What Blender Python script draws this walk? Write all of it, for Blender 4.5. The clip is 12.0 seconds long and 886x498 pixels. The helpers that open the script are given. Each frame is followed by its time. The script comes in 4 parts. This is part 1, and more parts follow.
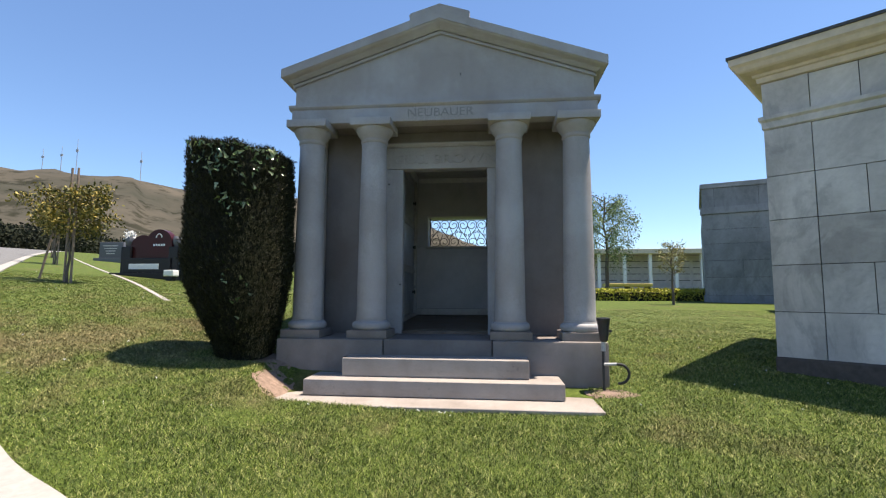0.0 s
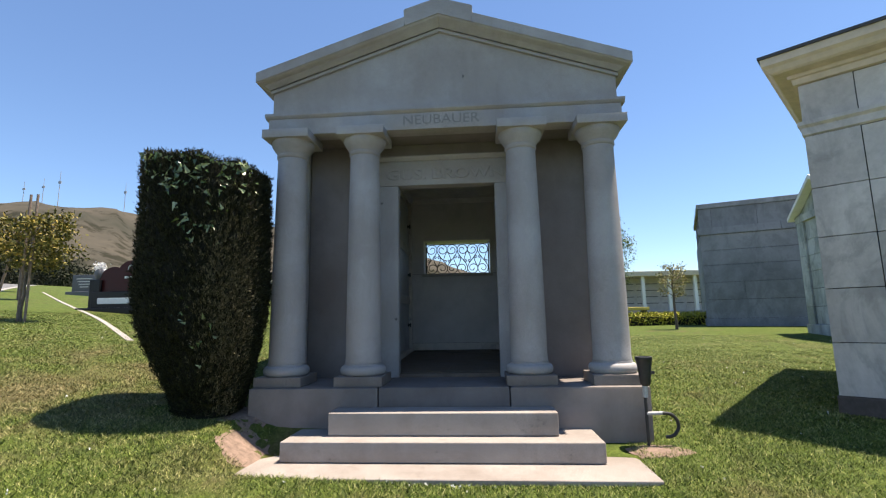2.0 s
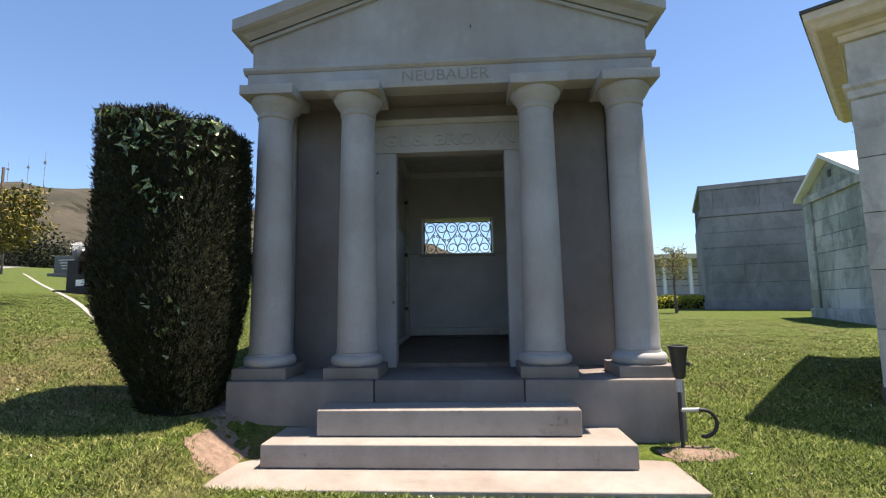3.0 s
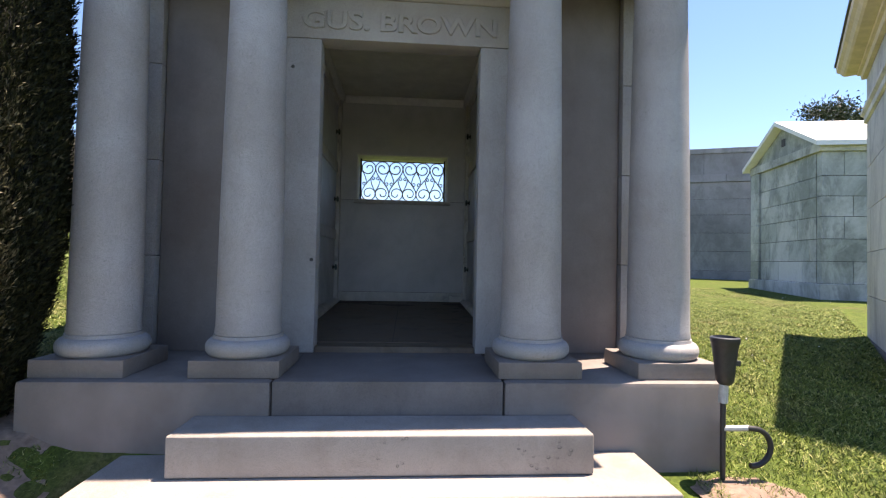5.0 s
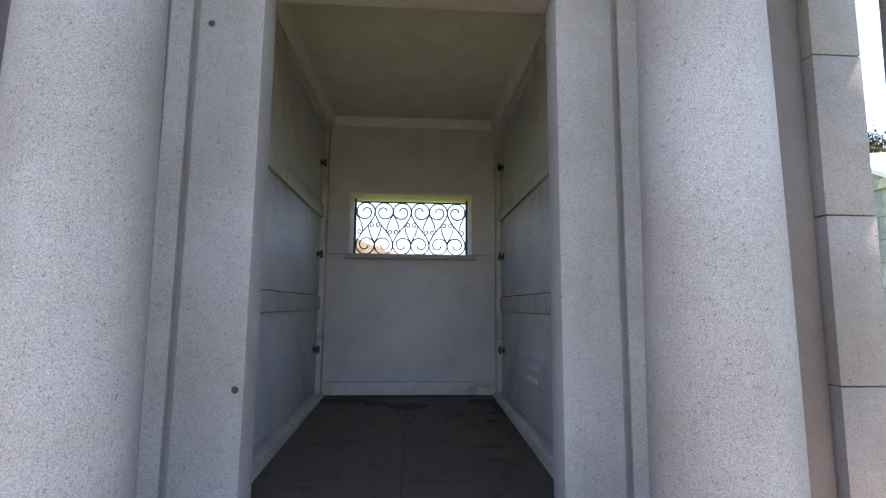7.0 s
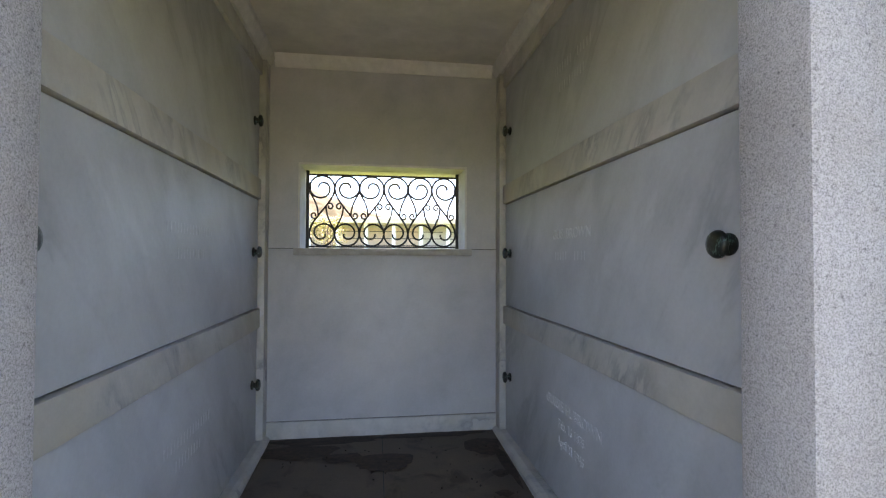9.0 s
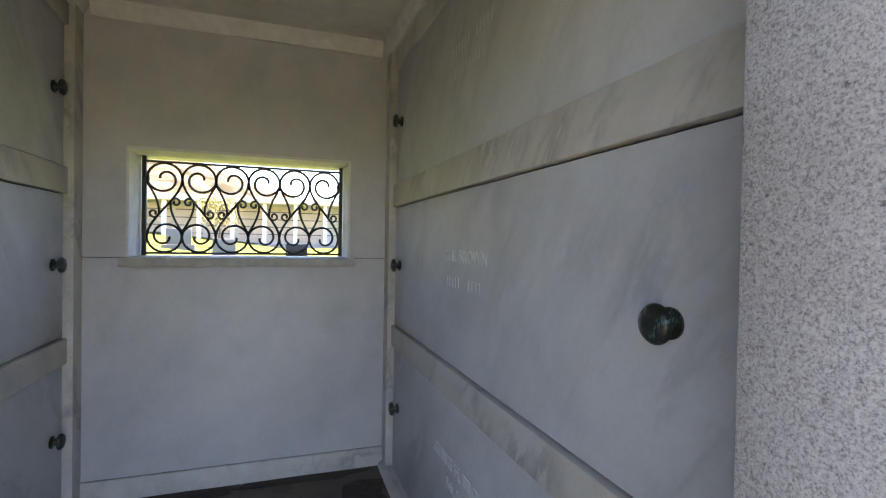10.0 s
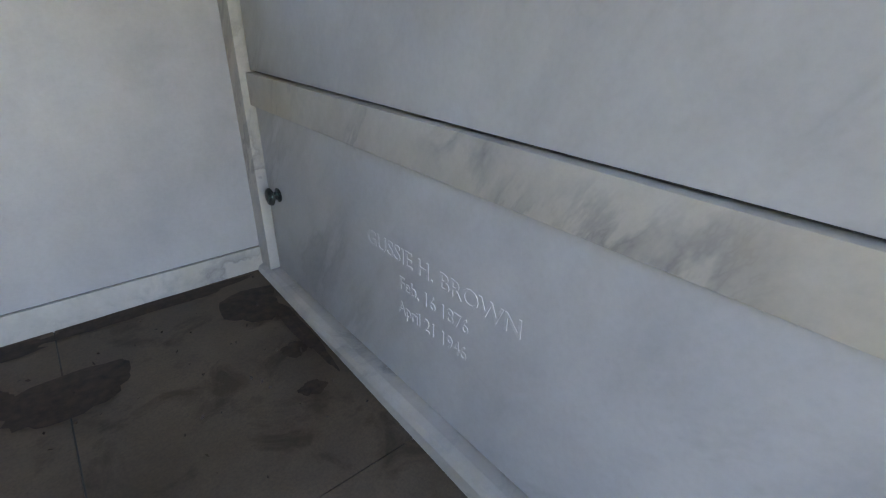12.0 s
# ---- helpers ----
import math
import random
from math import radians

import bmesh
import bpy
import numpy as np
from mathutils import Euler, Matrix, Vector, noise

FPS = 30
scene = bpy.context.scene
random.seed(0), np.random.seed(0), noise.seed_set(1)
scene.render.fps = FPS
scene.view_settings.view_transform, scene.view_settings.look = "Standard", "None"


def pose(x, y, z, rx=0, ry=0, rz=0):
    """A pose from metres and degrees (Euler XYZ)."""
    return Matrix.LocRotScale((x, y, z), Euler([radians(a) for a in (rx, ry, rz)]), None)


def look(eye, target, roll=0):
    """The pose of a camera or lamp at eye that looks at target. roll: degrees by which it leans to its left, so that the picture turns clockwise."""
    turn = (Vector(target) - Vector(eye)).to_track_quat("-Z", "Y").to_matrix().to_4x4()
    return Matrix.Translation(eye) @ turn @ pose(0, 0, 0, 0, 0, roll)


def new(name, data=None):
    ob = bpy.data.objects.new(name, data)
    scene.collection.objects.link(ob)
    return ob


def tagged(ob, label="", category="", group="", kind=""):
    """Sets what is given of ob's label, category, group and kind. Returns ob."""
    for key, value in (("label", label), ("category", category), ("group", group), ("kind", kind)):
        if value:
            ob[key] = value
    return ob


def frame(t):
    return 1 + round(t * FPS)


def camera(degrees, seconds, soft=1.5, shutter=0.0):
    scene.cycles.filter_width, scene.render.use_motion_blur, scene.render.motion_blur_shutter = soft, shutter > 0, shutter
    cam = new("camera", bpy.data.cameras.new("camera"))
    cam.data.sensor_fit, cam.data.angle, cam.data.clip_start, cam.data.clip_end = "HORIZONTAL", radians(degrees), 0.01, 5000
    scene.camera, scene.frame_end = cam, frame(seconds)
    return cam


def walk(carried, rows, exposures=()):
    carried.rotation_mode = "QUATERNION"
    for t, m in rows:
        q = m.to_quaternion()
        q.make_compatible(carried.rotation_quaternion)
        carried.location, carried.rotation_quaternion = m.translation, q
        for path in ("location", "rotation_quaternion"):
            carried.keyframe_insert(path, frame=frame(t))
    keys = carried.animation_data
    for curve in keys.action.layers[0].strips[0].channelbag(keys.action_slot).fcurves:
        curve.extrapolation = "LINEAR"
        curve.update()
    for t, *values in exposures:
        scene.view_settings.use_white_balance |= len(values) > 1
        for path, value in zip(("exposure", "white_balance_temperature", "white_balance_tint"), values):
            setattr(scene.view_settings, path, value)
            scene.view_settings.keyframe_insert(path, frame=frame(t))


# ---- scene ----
cam = camera(85.6, 12.0, 1.2)
PATH = [
    (0, (0.015, -0.253, 1.17), (-0.185, 1.728, 1.357), 0.2),
    (0.5, (0.046, -0.015, 1.228), (-0.181, 1.961, 1.432), 0.1),
    (1, (-0.069, 0.172, 1.235), (-0.297, 2.145, 1.474), 0.1),
    (1.5, (-0.227, 0.345, 1.262), (-0.408, 2.317, 1.54), -0.6),
    (2, (-0.234, 0.591, 1.272), (-0.383, 2.563, 1.567), -1.0),
    (2.5, (-0.251, 0.872, 1.297), (-0.42, 2.84, 1.615), -0.4),
    (3, (-0.388, 1.177, 1.281), (-0.508, 3.161, 1.506), -0.9),
    (5, (-0.52, 2.631, 1.3), (-0.376, 4.625, 1.352), 1.2),
    (5.5, (-0.496, 3.061, 1.475), (-0.386, 5.051, 1.646), 1.1),
    (6, (-0.609, 3.502, 1.536), (-0.497, 5.483, 1.794), 1.4),
    (6.5, (-0.592, 3.87, 1.527), (-0.435, 5.847, 1.789), 0.3),
    (7, (-0.575, 4.27, 1.592), (-0.458, 6.253, 1.826), 0.5),
    (9, (-0.677, 5.393, 1.992), (-0.397, 7.373, 2.034), 0.2),
    (9.5, (-0.549, 5.567, 2.056), (-0.06, 7.507, 2.052), 0.2),
    (10, (-0.443, 5.83, 2.169), (0.209, 7.721, 2.141), 1.0),
    (10.5, (-0.496, 6.022, 2.172), (0.299, 7.852, 2.031), 1.7),
    (11, (-0.564, 6.232, 2.068), (0.454, 7.92, 1.73), 1.6),
    (11.5, (-0.462, 6.486, 1.988), (0.634, 8.033, 1.353), 1.9),
    (12, (-0.456, 6.674, 1.891), (0.702, 8.038, 0.998), 1.1),
]
EXPOSURES = [(0, 1.15, 6500, 12), (1.5, 1.15, 6550, 12), (3, 1.2, 6750, 13), (5, 1.7, 6900, 19), (5.5, 2.15, 7050, 20), (6, 2.42, 7200, 22), (7, 2.8, 7450, 25), (9, 3.62, 7650, 24), (10, 3.76, 7600, 25), (11, 4.02, 7600, 25), (11.5, 4.1, 7700, 24), (12, 4.4, 8100, 22)]
walk(cam, [(t, look(eye, target, roll)) for t, eye, target, roll in PATH], EXPOSURES)

# ---- world and sun ----
SUN_DIR = Vector((0.273, 0.09, 1.0)).normalized()
world = bpy.data.worlds.new("sky_world")
scene.world = world
world.use_nodes = True
wn = world.node_tree.nodes
sky = wn.new("ShaderNodeTexSky")
sky.sky_type, sky.sun_disc = "NISHITA", False
sky.sun_elevation, sky.sun_rotation = math.asin(SUN_DIR.z), math.atan2(SUN_DIR.x, SUN_DIR.y)
sky.air_density, sky.dust_density, sky.ozone_density = 1.0, 0.0, 6.0
wn["Background"].inputs["Strength"].default_value = 0.09
world.node_tree.links.new(sky.outputs[0], wn["Background"].inputs["Color"])
sun = new("sun", bpy.data.lights.new("sun", "SUN"))
sun.data.energy, sun.data.angle, sun.data.color = 5.0, radians(0.53), (1.0, 0.9, 0.76)
sun.matrix_basis = look(SUN_DIR * 50, (0, 0, 0))


# ---- materials ----
class Nodes:
    """A small builder for node materials."""

    def __init__(self, name, rough=0.7, metal=0.0, spec=0.5):
        self.mat = bpy.data.materials.new(name)
        self.mat.use_nodes = True
        self.tree = self.mat.node_tree
        self.bsdf = self.tree.nodes["Principled BSDF"]
        self.bsdf.inputs["Roughness"].default_value = rough
        self.bsdf.inputs["Metallic"].default_value = metal
        self.bsdf.inputs["Specular IOR Level"].default_value = spec
        self.coord = self.tree.nodes.new("ShaderNodeTexCoord").outputs["Object"]

    def link(self, a, b):
        self.tree.links.new(a, b)

    def scaled(self, s):
        m = self.tree.nodes.new("ShaderNodeMapping")
        m.inputs["Scale"].default_value = s
        self.link(self.coord, m.inputs["Vector"])
        return m.outputs[0]

    def noise(self, scale, detail=4, rough=0.6, vec=None, distort=0.0):
        n = self.tree.nodes.new("ShaderNodeTexNoise")
        n.inputs["Scale"].default_value, n.inputs["Detail"].default_value = scale, detail
        n.inputs["Roughness"].default_value, n.inputs["Distortion"].default_value = rough, distort
        self.link(vec or self.coord, n.inputs["Vector"])
        return n.outputs["Fac"]

    def ramp(self, fac, stops):
        r = self.tree.nodes.new("ShaderNodeValToRGB")
        els = r.color_ramp.elements
        while len(els) < len(stops):
            els.new(0.5)
        for e, (p, c) in zip(els, stops):
            e.position, e.color = p, (*c, 1) if len(c) == 3 else c
        self.link(fac, r.inputs["Fac"])
        return r.outputs["Color"]

    def mix(self, fac, a, b, mode="MIX"):
        m = self.tree.nodes.new("ShaderNodeMix")
        m.data_type, m.blend_type = "RGBA", mode
        for sock, v in ((m.inputs[0], fac), (m.inputs[6], a), (m.inputs[7], b)):
            if isinstance(v, bpy.types.NodeSocket):
                self.link(v, sock)
            elif isinstance(v, (int, float)):
                sock.default_value = v
            else:
                sock.default_value = (*v, 1)
        return m.outputs[2]

    def color(self, c):
        if isinstance(c, bpy.types.NodeSocket):
            self.link(c, self.bsdf.inputs["Base Color"])
        else:
            self.bsdf.inputs["Base Color"].default_value = (*c, 1)
        return self

    def bump(self, height, strength=0.3, dist=0.01):
        b = self.tree.nodes.new("ShaderNodeBump")
        b.inputs["Strength"].default_value, b.inputs["Distance"].default_value = strength, dist
        self.link(height, b.inputs["Height"])
        self.link(b.outputs[0], self.bsdf.inputs["Normal"])
        return self

    def rough(self, fac, lo, hi):
        m = self.tree.nodes.new("ShaderNodeMapRange")
        m.inputs["To Min"].default_value, m.inputs["To Max"].default_value = lo, hi
        self.link(fac, m.inputs["Value"])
        self.link(m.outputs[0], self.bsdf.inputs["Roughness"])
        return self

    def random(self):
        return self.tree.nodes.new("ShaderNodeObjectInfo").outputs["Random"]

    def island(self):
        return self.tree.nodes.new("ShaderNodeNewGeometry").outputs["Random Per Island"]


def granite(name, c, speck=0.45, stain=(0.75, 0.7, 0.66), pits=0.0):
    n = Nodes(name, 0.75)
    grain = n.ramp(n.noise(270, 3, 0.8), [(0.34, [v * (1 - speck) for v in c]), (0.5, c), (0.68, [min(1, v * (1 + speck * 0.7)) for v in c])])
    fleck = n.ramp(n.noise(380, 2, 0.6), [(0.54, (1, 1, 1)), (0.62, (1 - speck * 1.3,) * 3)])
    base = n.mix(0.8, grain, fleck, "MULTIPLY")
    big = n.ramp(n.noise(1.3, 5, 0.65), [(0.38, stain), (0.62, (1, 1, 1))])
    run = n.ramp(n.noise(1.0, 4, 0.6, n.scaled((7, 7, 0.9))), [(0.36, (0.9, 0.895, 0.89)), (0.6, (1, 1, 1))])
    col = n.mix(0.7, n.mix(0.75, base, big, "MULTIPLY"), run, "MULTIPLY")
    if pits:
        col = n.mix(1.0, col, n.ramp(n.noise(75, 4, 0.75), [(0.61, (1, 1, 1)), (0.67, (pits,) * 3)]), "MULTIPLY")
    return n.color(col).bump(n.noise(150, 4, 0.8), 0.25, 0.004).mat


def marble(name, c, vein=(0.42, 0.43, 0.44), amount=0.6, rough=0.45, warm=None, scale=1.0):
    n = Nodes(name, rough)
    slant = n.tree.nodes.new("ShaderNodeMapping")
    slant.vector_type = "TEXTURE"
    slant.inputs["Rotation"].default_value = (math.radians(128), math.radians(12), 0)
    slant.inputs["Scale"].default_value = (1.0, 3.2, 0.8)
    n.link(n.coord, slant.inputs["Vector"])
    flow = n.noise(1.9 * scale, 6, 0.62, slant.outputs[0], 0.35)
    patchy = n.ramp(n.noise(1.5 * scale, 3, 0.5), [(0.42, (0, 0, 0)), (0.62, (amount,) * 3)])
    veins = n.ramp(flow, [(0.46, (0, 0, 0)), (0.495, (1, 1, 1)), (0.505, (0.7, 0.7, 0.7)), (0.58, (0, 0, 0))])
    col = n.mix(n.mix(1.0, veins, patchy, "MULTIPLY"), c, vein)
    cloud = n.ramp(n.noise(2.6 * scale, 5, 0.62, slant.outputs[0], 0.3), [(0.3, (0.74, 0.745, 0.76)), (0.68, (1, 1, 1))])
    cloud = n.mix(0.7, cloud, n.ramp(n.noise(3.4 * scale, 6, 0.6, None, 0.5), [(0.32, (0.8, 0.795, 0.79)), (0.6, (1, 1, 1))]), "MULTIPLY")
    col = n.mix(0.8, col, cloud, "MULTIPLY")
    if warm:
        col = n.mix(n.ramp(n.noise(1.7, 4), [(0.45, (0, 0, 0)), (0.75, (0.6, 0.6, 0.6))]), col, warm)
    col = n.mix(0.5, col, n.ramp(n.noise(60, 4, 0.7), [(0.3, (0.88, 0.88, 0.88)), (0.6, (1, 1, 1))]), "MULTIPLY")
    return n.color(col).rough(n.noise(9, 4), rough - 0.1, rough + 0.15).bump(n.noise(35, 5, 0.7), 0.06, 0.004).mat


def block_stone(name, c, dark, light, rough=0.7, vein=0.65, moss=(0.68, 0.68, 0.68)):
    """Stone whose tone shifts from block to block."""
    n = Nodes(name, rough)
    tone = n.ramp(n.random(), [(0, dark), (0.5, c), (1, light)])
    flow = n.ramp(n.noise(1.0, 5, 0.65, n.scaled((1.2, 1.2, 0.8)), 1.6), [(0.4, (0.6, 0.6, 0.61)), (0.47, (1, 1, 1))])
    col = n.mix(vein, tone, flow, "MULTIPLY")
    col = n.mix(0.6, col, n.ramp(n.noise(14, 5, 0.7), [(0.3, (0.8, 0.8, 0.78)), (0.6, (1, 1, 1))]), "MULTIPLY")
    col = n.mix(0.85, col, n.ramp(n.noise(0.9, 6, 0.7, n.scaled((1, 1, 0.6)), 0.4), [(0.42, moss), (0.58, (1, 1, 1))]), "MULTIPLY")
    return n.color(col).bump(n.noise(40, 4, 0.7), 0.15, 0.004).mat


def plain(name, c, rough=0.6, metal=0.0, vary=0.25, scale=20, bump=0.1, gloss=0.5):
    n = Nodes(name, rough, metal, gloss)
    lo, hi = [v * (1 - vary) for v in c], [min(1, v * (1 + vary)) for v in c]
    f = n.noise(scale, 5, 0.65)
    return n.color(n.ramp(f, [(0.3, lo), (0.7, hi)])).bump(f, bump, 0.004).mat


def leaf(name, dark, mid, light, rough=0.5, clump=1.2):
    n = Nodes(name, rough, 0, 0.5 if rough < 0.4 else 0.2)
    n.bsdf.inputs["Transmission Weight"].default_value = 0.0
    n.bsdf.inputs["Subsurface Weight"].default_value = 0.0
    col = n.ramp(n.island(), [(0, dark), (0.55, mid), (1, light)])
    return n.color(n.mix(0.85 if clump > 2 else 0.5, col, n.ramp(n.noise(clump, 3), [(0.38, (0.35, 0.37, 0.35)), (0.62, (1, 1, 1))]), "MULTIPLY")).mat


M_GRANITE = granite("grey_granite", (0.4, 0.39, 0.395), 0.38, pits=0.5)
M_STEP = granite("step_granite", (0.35, 0.31, 0.278), 0.34, (0.62, 0.57, 0.53), 0.7)
# step granite darkened: the porch shade is put into podium and landing colours
M_PODIUM = granite("shaded_podium_granite", (0.24, 0.208, 0.19), 0.34, (0.6, 0.55, 0.51), 0.7)
M_LANDING = granite("shaded_landing_granite", (0.175, 0.155, 0.147), 0.3, (0.6, 0.55, 0.52), 0.75)
M_WALLSTONE = granite("porch_wall_stone", (0.23, 0.208, 0.2), 0.25, (0.72, 0.66, 0.62))
M_JOINT = plain("dark_joint", (0.06, 0.06, 0.06), 0.9)
M_MARBLE = marble("white_marble", (0.55, 0.56, 0.575), (0.4, 0.41, 0.425), 0.75)
M_MARBLE_BACK = marble("grey_white_marble", (0.53, 0.52, 0.52), (0.42, 0.41, 0.41), 0.3, 0.5, (0.48, 0.45, 0.41))
M_RAIL = marble("stained_marble", (0.56, 0.54, 0.5), (0.27, 0.27, 0.28), 0.9, 0.5, (0.46, 0.39, 0.27), 1.7)
M_SILL = plain("weathered_sill", (0.36, 0.335, 0.3), 0.7, 0, 0.2, 14, 0.2)
M_CEIL = plain("old_plaster", (0.57, 0.54, 0.48), 0.85, 0, 0.12, 6, 0.15)
M_TRIM = plain("painted_trim", (0.6, 0.58, 0.545), 0.7, 0, 0.12, 12, 0.15)
M_IRON = plain("black_iron", (0.018, 0.018, 0.017), 0.5, 0.3, 0.4, 60, 0.3)
M_BLACK = plain("black_plastic", (0.02, 0.02, 0.024), 0.45, 0, 0.3, 40)
M_GREYPIPE = plain("grey_conduit", (0.38, 0.38, 0.37), 0.55, 0, 0.2, 40)
M_RUBBER = plain("black_hose", (0.015, 0.015, 0.015), 0.6, 0, 0.3, 40)
M_CONCRETE = plain("pale_concrete", (0.3, 0.28, 0.255), 0.9, 0, 0.16, 9, 0.2)
M_ASPHALT = plain("old_asphalt", (0.13, 0.127, 0.123), 0.95, 0, 0.55, 70, 0.6)
M_SOIL = plain("dry_soil", (0.21, 0.145, 0.108), 1.0, 0, 0.35, 22, 0.7)
M_ROOF = plain("white_roof", (0.75, 0.75, 0.74), 0.7, 0, 0.06, 5)
M_EDGE = plain("dark_flashing", (0.05, 0.05, 0.05), 0.6, 0, 0.3, 20)
M_CREAM = plain("cream_stone", (0.58, 0.49, 0.38), 0.8, 0, 0.14, 6, 0.2)
M_RB = block_stone("pale_marble_block", (0.56, 0.525, 0.49), (0.5, 0.465, 0.43), (0.62, 0.585, 0.55), 0.7, 0.5)
M_RBBASE = plain("brown_stone_base", (0.075, 0.062, 0.054), 0.85, 0, 0.3, 10, 0.3)
M_GB = block_stone("grey_stone_block", (0.235, 0.245, 0.265), (0.185, 0.195, 0.21), (0.275, 0.285, 0.3), 0.7, 0.35)
M_RH = block_stone("weathered_marble_block", (0.5, 0.51, 0.5), (0.42, 0.44, 0.42), (0.58, 0.58, 0.56), 0.75, 0.6, (0.5, 0.525, 0.5))
# darker than the granite: shade of cut letters held in the colour
M_LETTER = plain("shadowed_letter", (0.2, 0.195, 0.19), 0.9, 0, 0.2, 60)
M_LETTER_PALE = plain("cut_marble_letter", (0.55, 0.56, 0.575), 0.6, 0, 0.1, 60)
M_WORN = plain("worn_cut_marble", (0.56, 0.57, 0.585), 0.6, 0, 0.1, 60)
M_BARK = plain("tree_bark", (0.13, 0.1, 0.075), 0.95, 0, 0.4, 30, 0.6)
M_STAKE = plain("weathered_stake", (0.22, 0.16, 0.12), 0.9, 0, 0.3, 20, 0.4)
M_YEW = leaf("yew_foliage", (0.008, 0.011, 0.004), (0.022, 0.026, 0.01), (0.06, 0.06, 0.024), 0.6, 24)
# paler copy of the yew: sunlight put into the needle colour
M_SUNYEW = leaf("sunlit_yew_foliage", (0.05, 0.05, 0.026), (0.13, 0.115, 0.065), (0.3, 0.265, 0.17), 0.55, 20)
# near-black: the shade deep inside the hedges is put into this colour
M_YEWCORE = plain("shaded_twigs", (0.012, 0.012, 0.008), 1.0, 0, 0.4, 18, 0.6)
M_IVY = leaf("ivy_leaf", (0.05, 0.09, 0.03), (0.15, 0.21, 0.07), (0.4, 0.45, 0.26), 0.2)
M_WILLOW = leaf("willow_leaf", (0.1, 0.15, 0.055), (0.2, 0.265, 0.1), (0.31, 0.37, 0.16), 0.5, 1.6)
M_AUTUMN = leaf("turning_leaf", (0.05, 0.06, 0.012), (0.17, 0.155, 0.03), (0.46, 0.33, 0.08), 0.6, 4)
M_SPARSE = leaf("olive_leaf", (0.22, 0.19, 0.1), (0.36, 0.32, 0.14), (0.5, 0.44, 0.16))
M_PINE = leaf("conifer_needles", (0.02, 0.035, 0.018), (0.045, 0.065, 0.03), (0.08, 0.1, 0.045))
M_FARTREE = leaf("far_tree_leaf", (0.014, 0.018, 0.011), (0.026, 0.032, 0.018), (0.05, 0.052, 0.03), 0.95)
M_BLOSSOM = leaf("yellow_green_hedge", (0.22, 0.26, 0.03), (0.42, 0.4, 0.05), (0.62, 0.55, 0.07))
M_REDGRAN = plain("polished_red_granite", (0.05, 0.009, 0.009), 0.3, 0, 0.3, 50, 0.02, 0.2)
M_BLKGRAN = plain("polished_black_granite", (0.012, 0.012, 0.014), 0.25, 0, 0.4, 60, 0.02, 0.2)
M_GREYGRAN = plain("grey_headstone_granite", (0.1, 0.1, 0.11), 0.5, 0, 0.3, 40)
M_WHITE = plain("white_stone", (0.75, 0.74, 0.72), 0.6, 0, 0.08, 20)
M_PEACH = plain("peach_stucco", (0.64, 0.51, 0.42), 0.9, 0, 0.1, 3)
M_NICHE = plain("niche_front", (0.55, 0.52, 0.49), 0.5, 0, 0.12, 3)
M_YELLOW = plain("yellow_paint", (0.6, 0.47, 0.12), 0.6, 0, 0.1, 5)
M_DEBRIS = plain("dry_debris", (0.045, 0.027, 0.018), 0.7, 0, 0.5, 30, 0.4)


def floor_material():
    n = Nodes("stained_floor_stone", 0.7)
    base = n.ramp(n.noise(3.0, 6, 0.65), [(0.3, (0.072, 0.052, 0.036)), (0.7, (0.15, 0.109, 0.076))])
    speck = n.ramp(n.noise(120, 3, 0.7), [(0.3, (0.7, 0.7, 0.7)), (0.6, (1, 1, 1))])
    col = n.mix(0.8, base, speck, "MULTIPLY")
    col = n.mix(1.0, col, n.ramp(n.noise(5.5, 5, 0.6, None, 0.8), [(0.54, (1, 1, 1)), (0.68, (0.5, 0.46, 0.42))]), "MULTIPLY")
    return n.color(col).rough(n.noise(3, 4), 0.35, 0.8).bump(n.noise(60, 4), 0.15, 0.004).mat


def dry_mask(n):
    """Where the lawn is parched: uneven patches, most of them by the road."""
    d = n.tree.nodes.new("ShaderNodeVectorMath")
    d.operation = "DISTANCE"
    n.link(n.scaled((0.8, 1.0, 0.0)), d.inputs[0])
    d.inputs[1].default_value = (-3.7, 5.6, 0)
    m = n.tree.nodes.new("ShaderNodeMapRange")
    m.inputs["From Max"].default_value, m.inputs["To Min"].default_value, m.inputs["To Max"].default_value = 3.4, 0.2, 0.0
    n.link(d.outputs["Value"], m.inputs["Value"])
    a = n.tree.nodes.new("ShaderNodeMath")
    n.link(n.noise(0.8, 5, 0.65, None, 0.6), a.inputs[0])
    n.link(m.outputs[0], a.inputs[1])
    return n.ramp(a.outputs[0], [(0.55, (0, 0, 0)), (0.76, (0.85, 0.85, 0.85))])


def lawn_material():
    n = Nodes("lawn", 0.95, 0, 0.2)
    green = n.ramp(n.noise(9, 5, 0.7), [(0.3, (0.042, 0.066, 0.011)), (0.55, (0.102, 0.138, 0.022)), (0.75, (0.17, 0.195, 0.045))])
    dry = n.ramp(n.noise(14, 5, 0.7), [(0.3, (0.1, 0.078, 0.034)), (0.7, (0.2, 0.15, 0.075))])
    fine = n.ramp(n.noise(48, 6, 0.8), [(0.34, (0.3, 0.33, 0.27)), (0.62, (1, 1, 1))])
    return n.color(n.mix(0.9, n.mix(dry_mask(n), green, dry), fine, "MULTIPLY")).bump(n.noise(45, 5, 0.8), 0.5, 0.012).mat


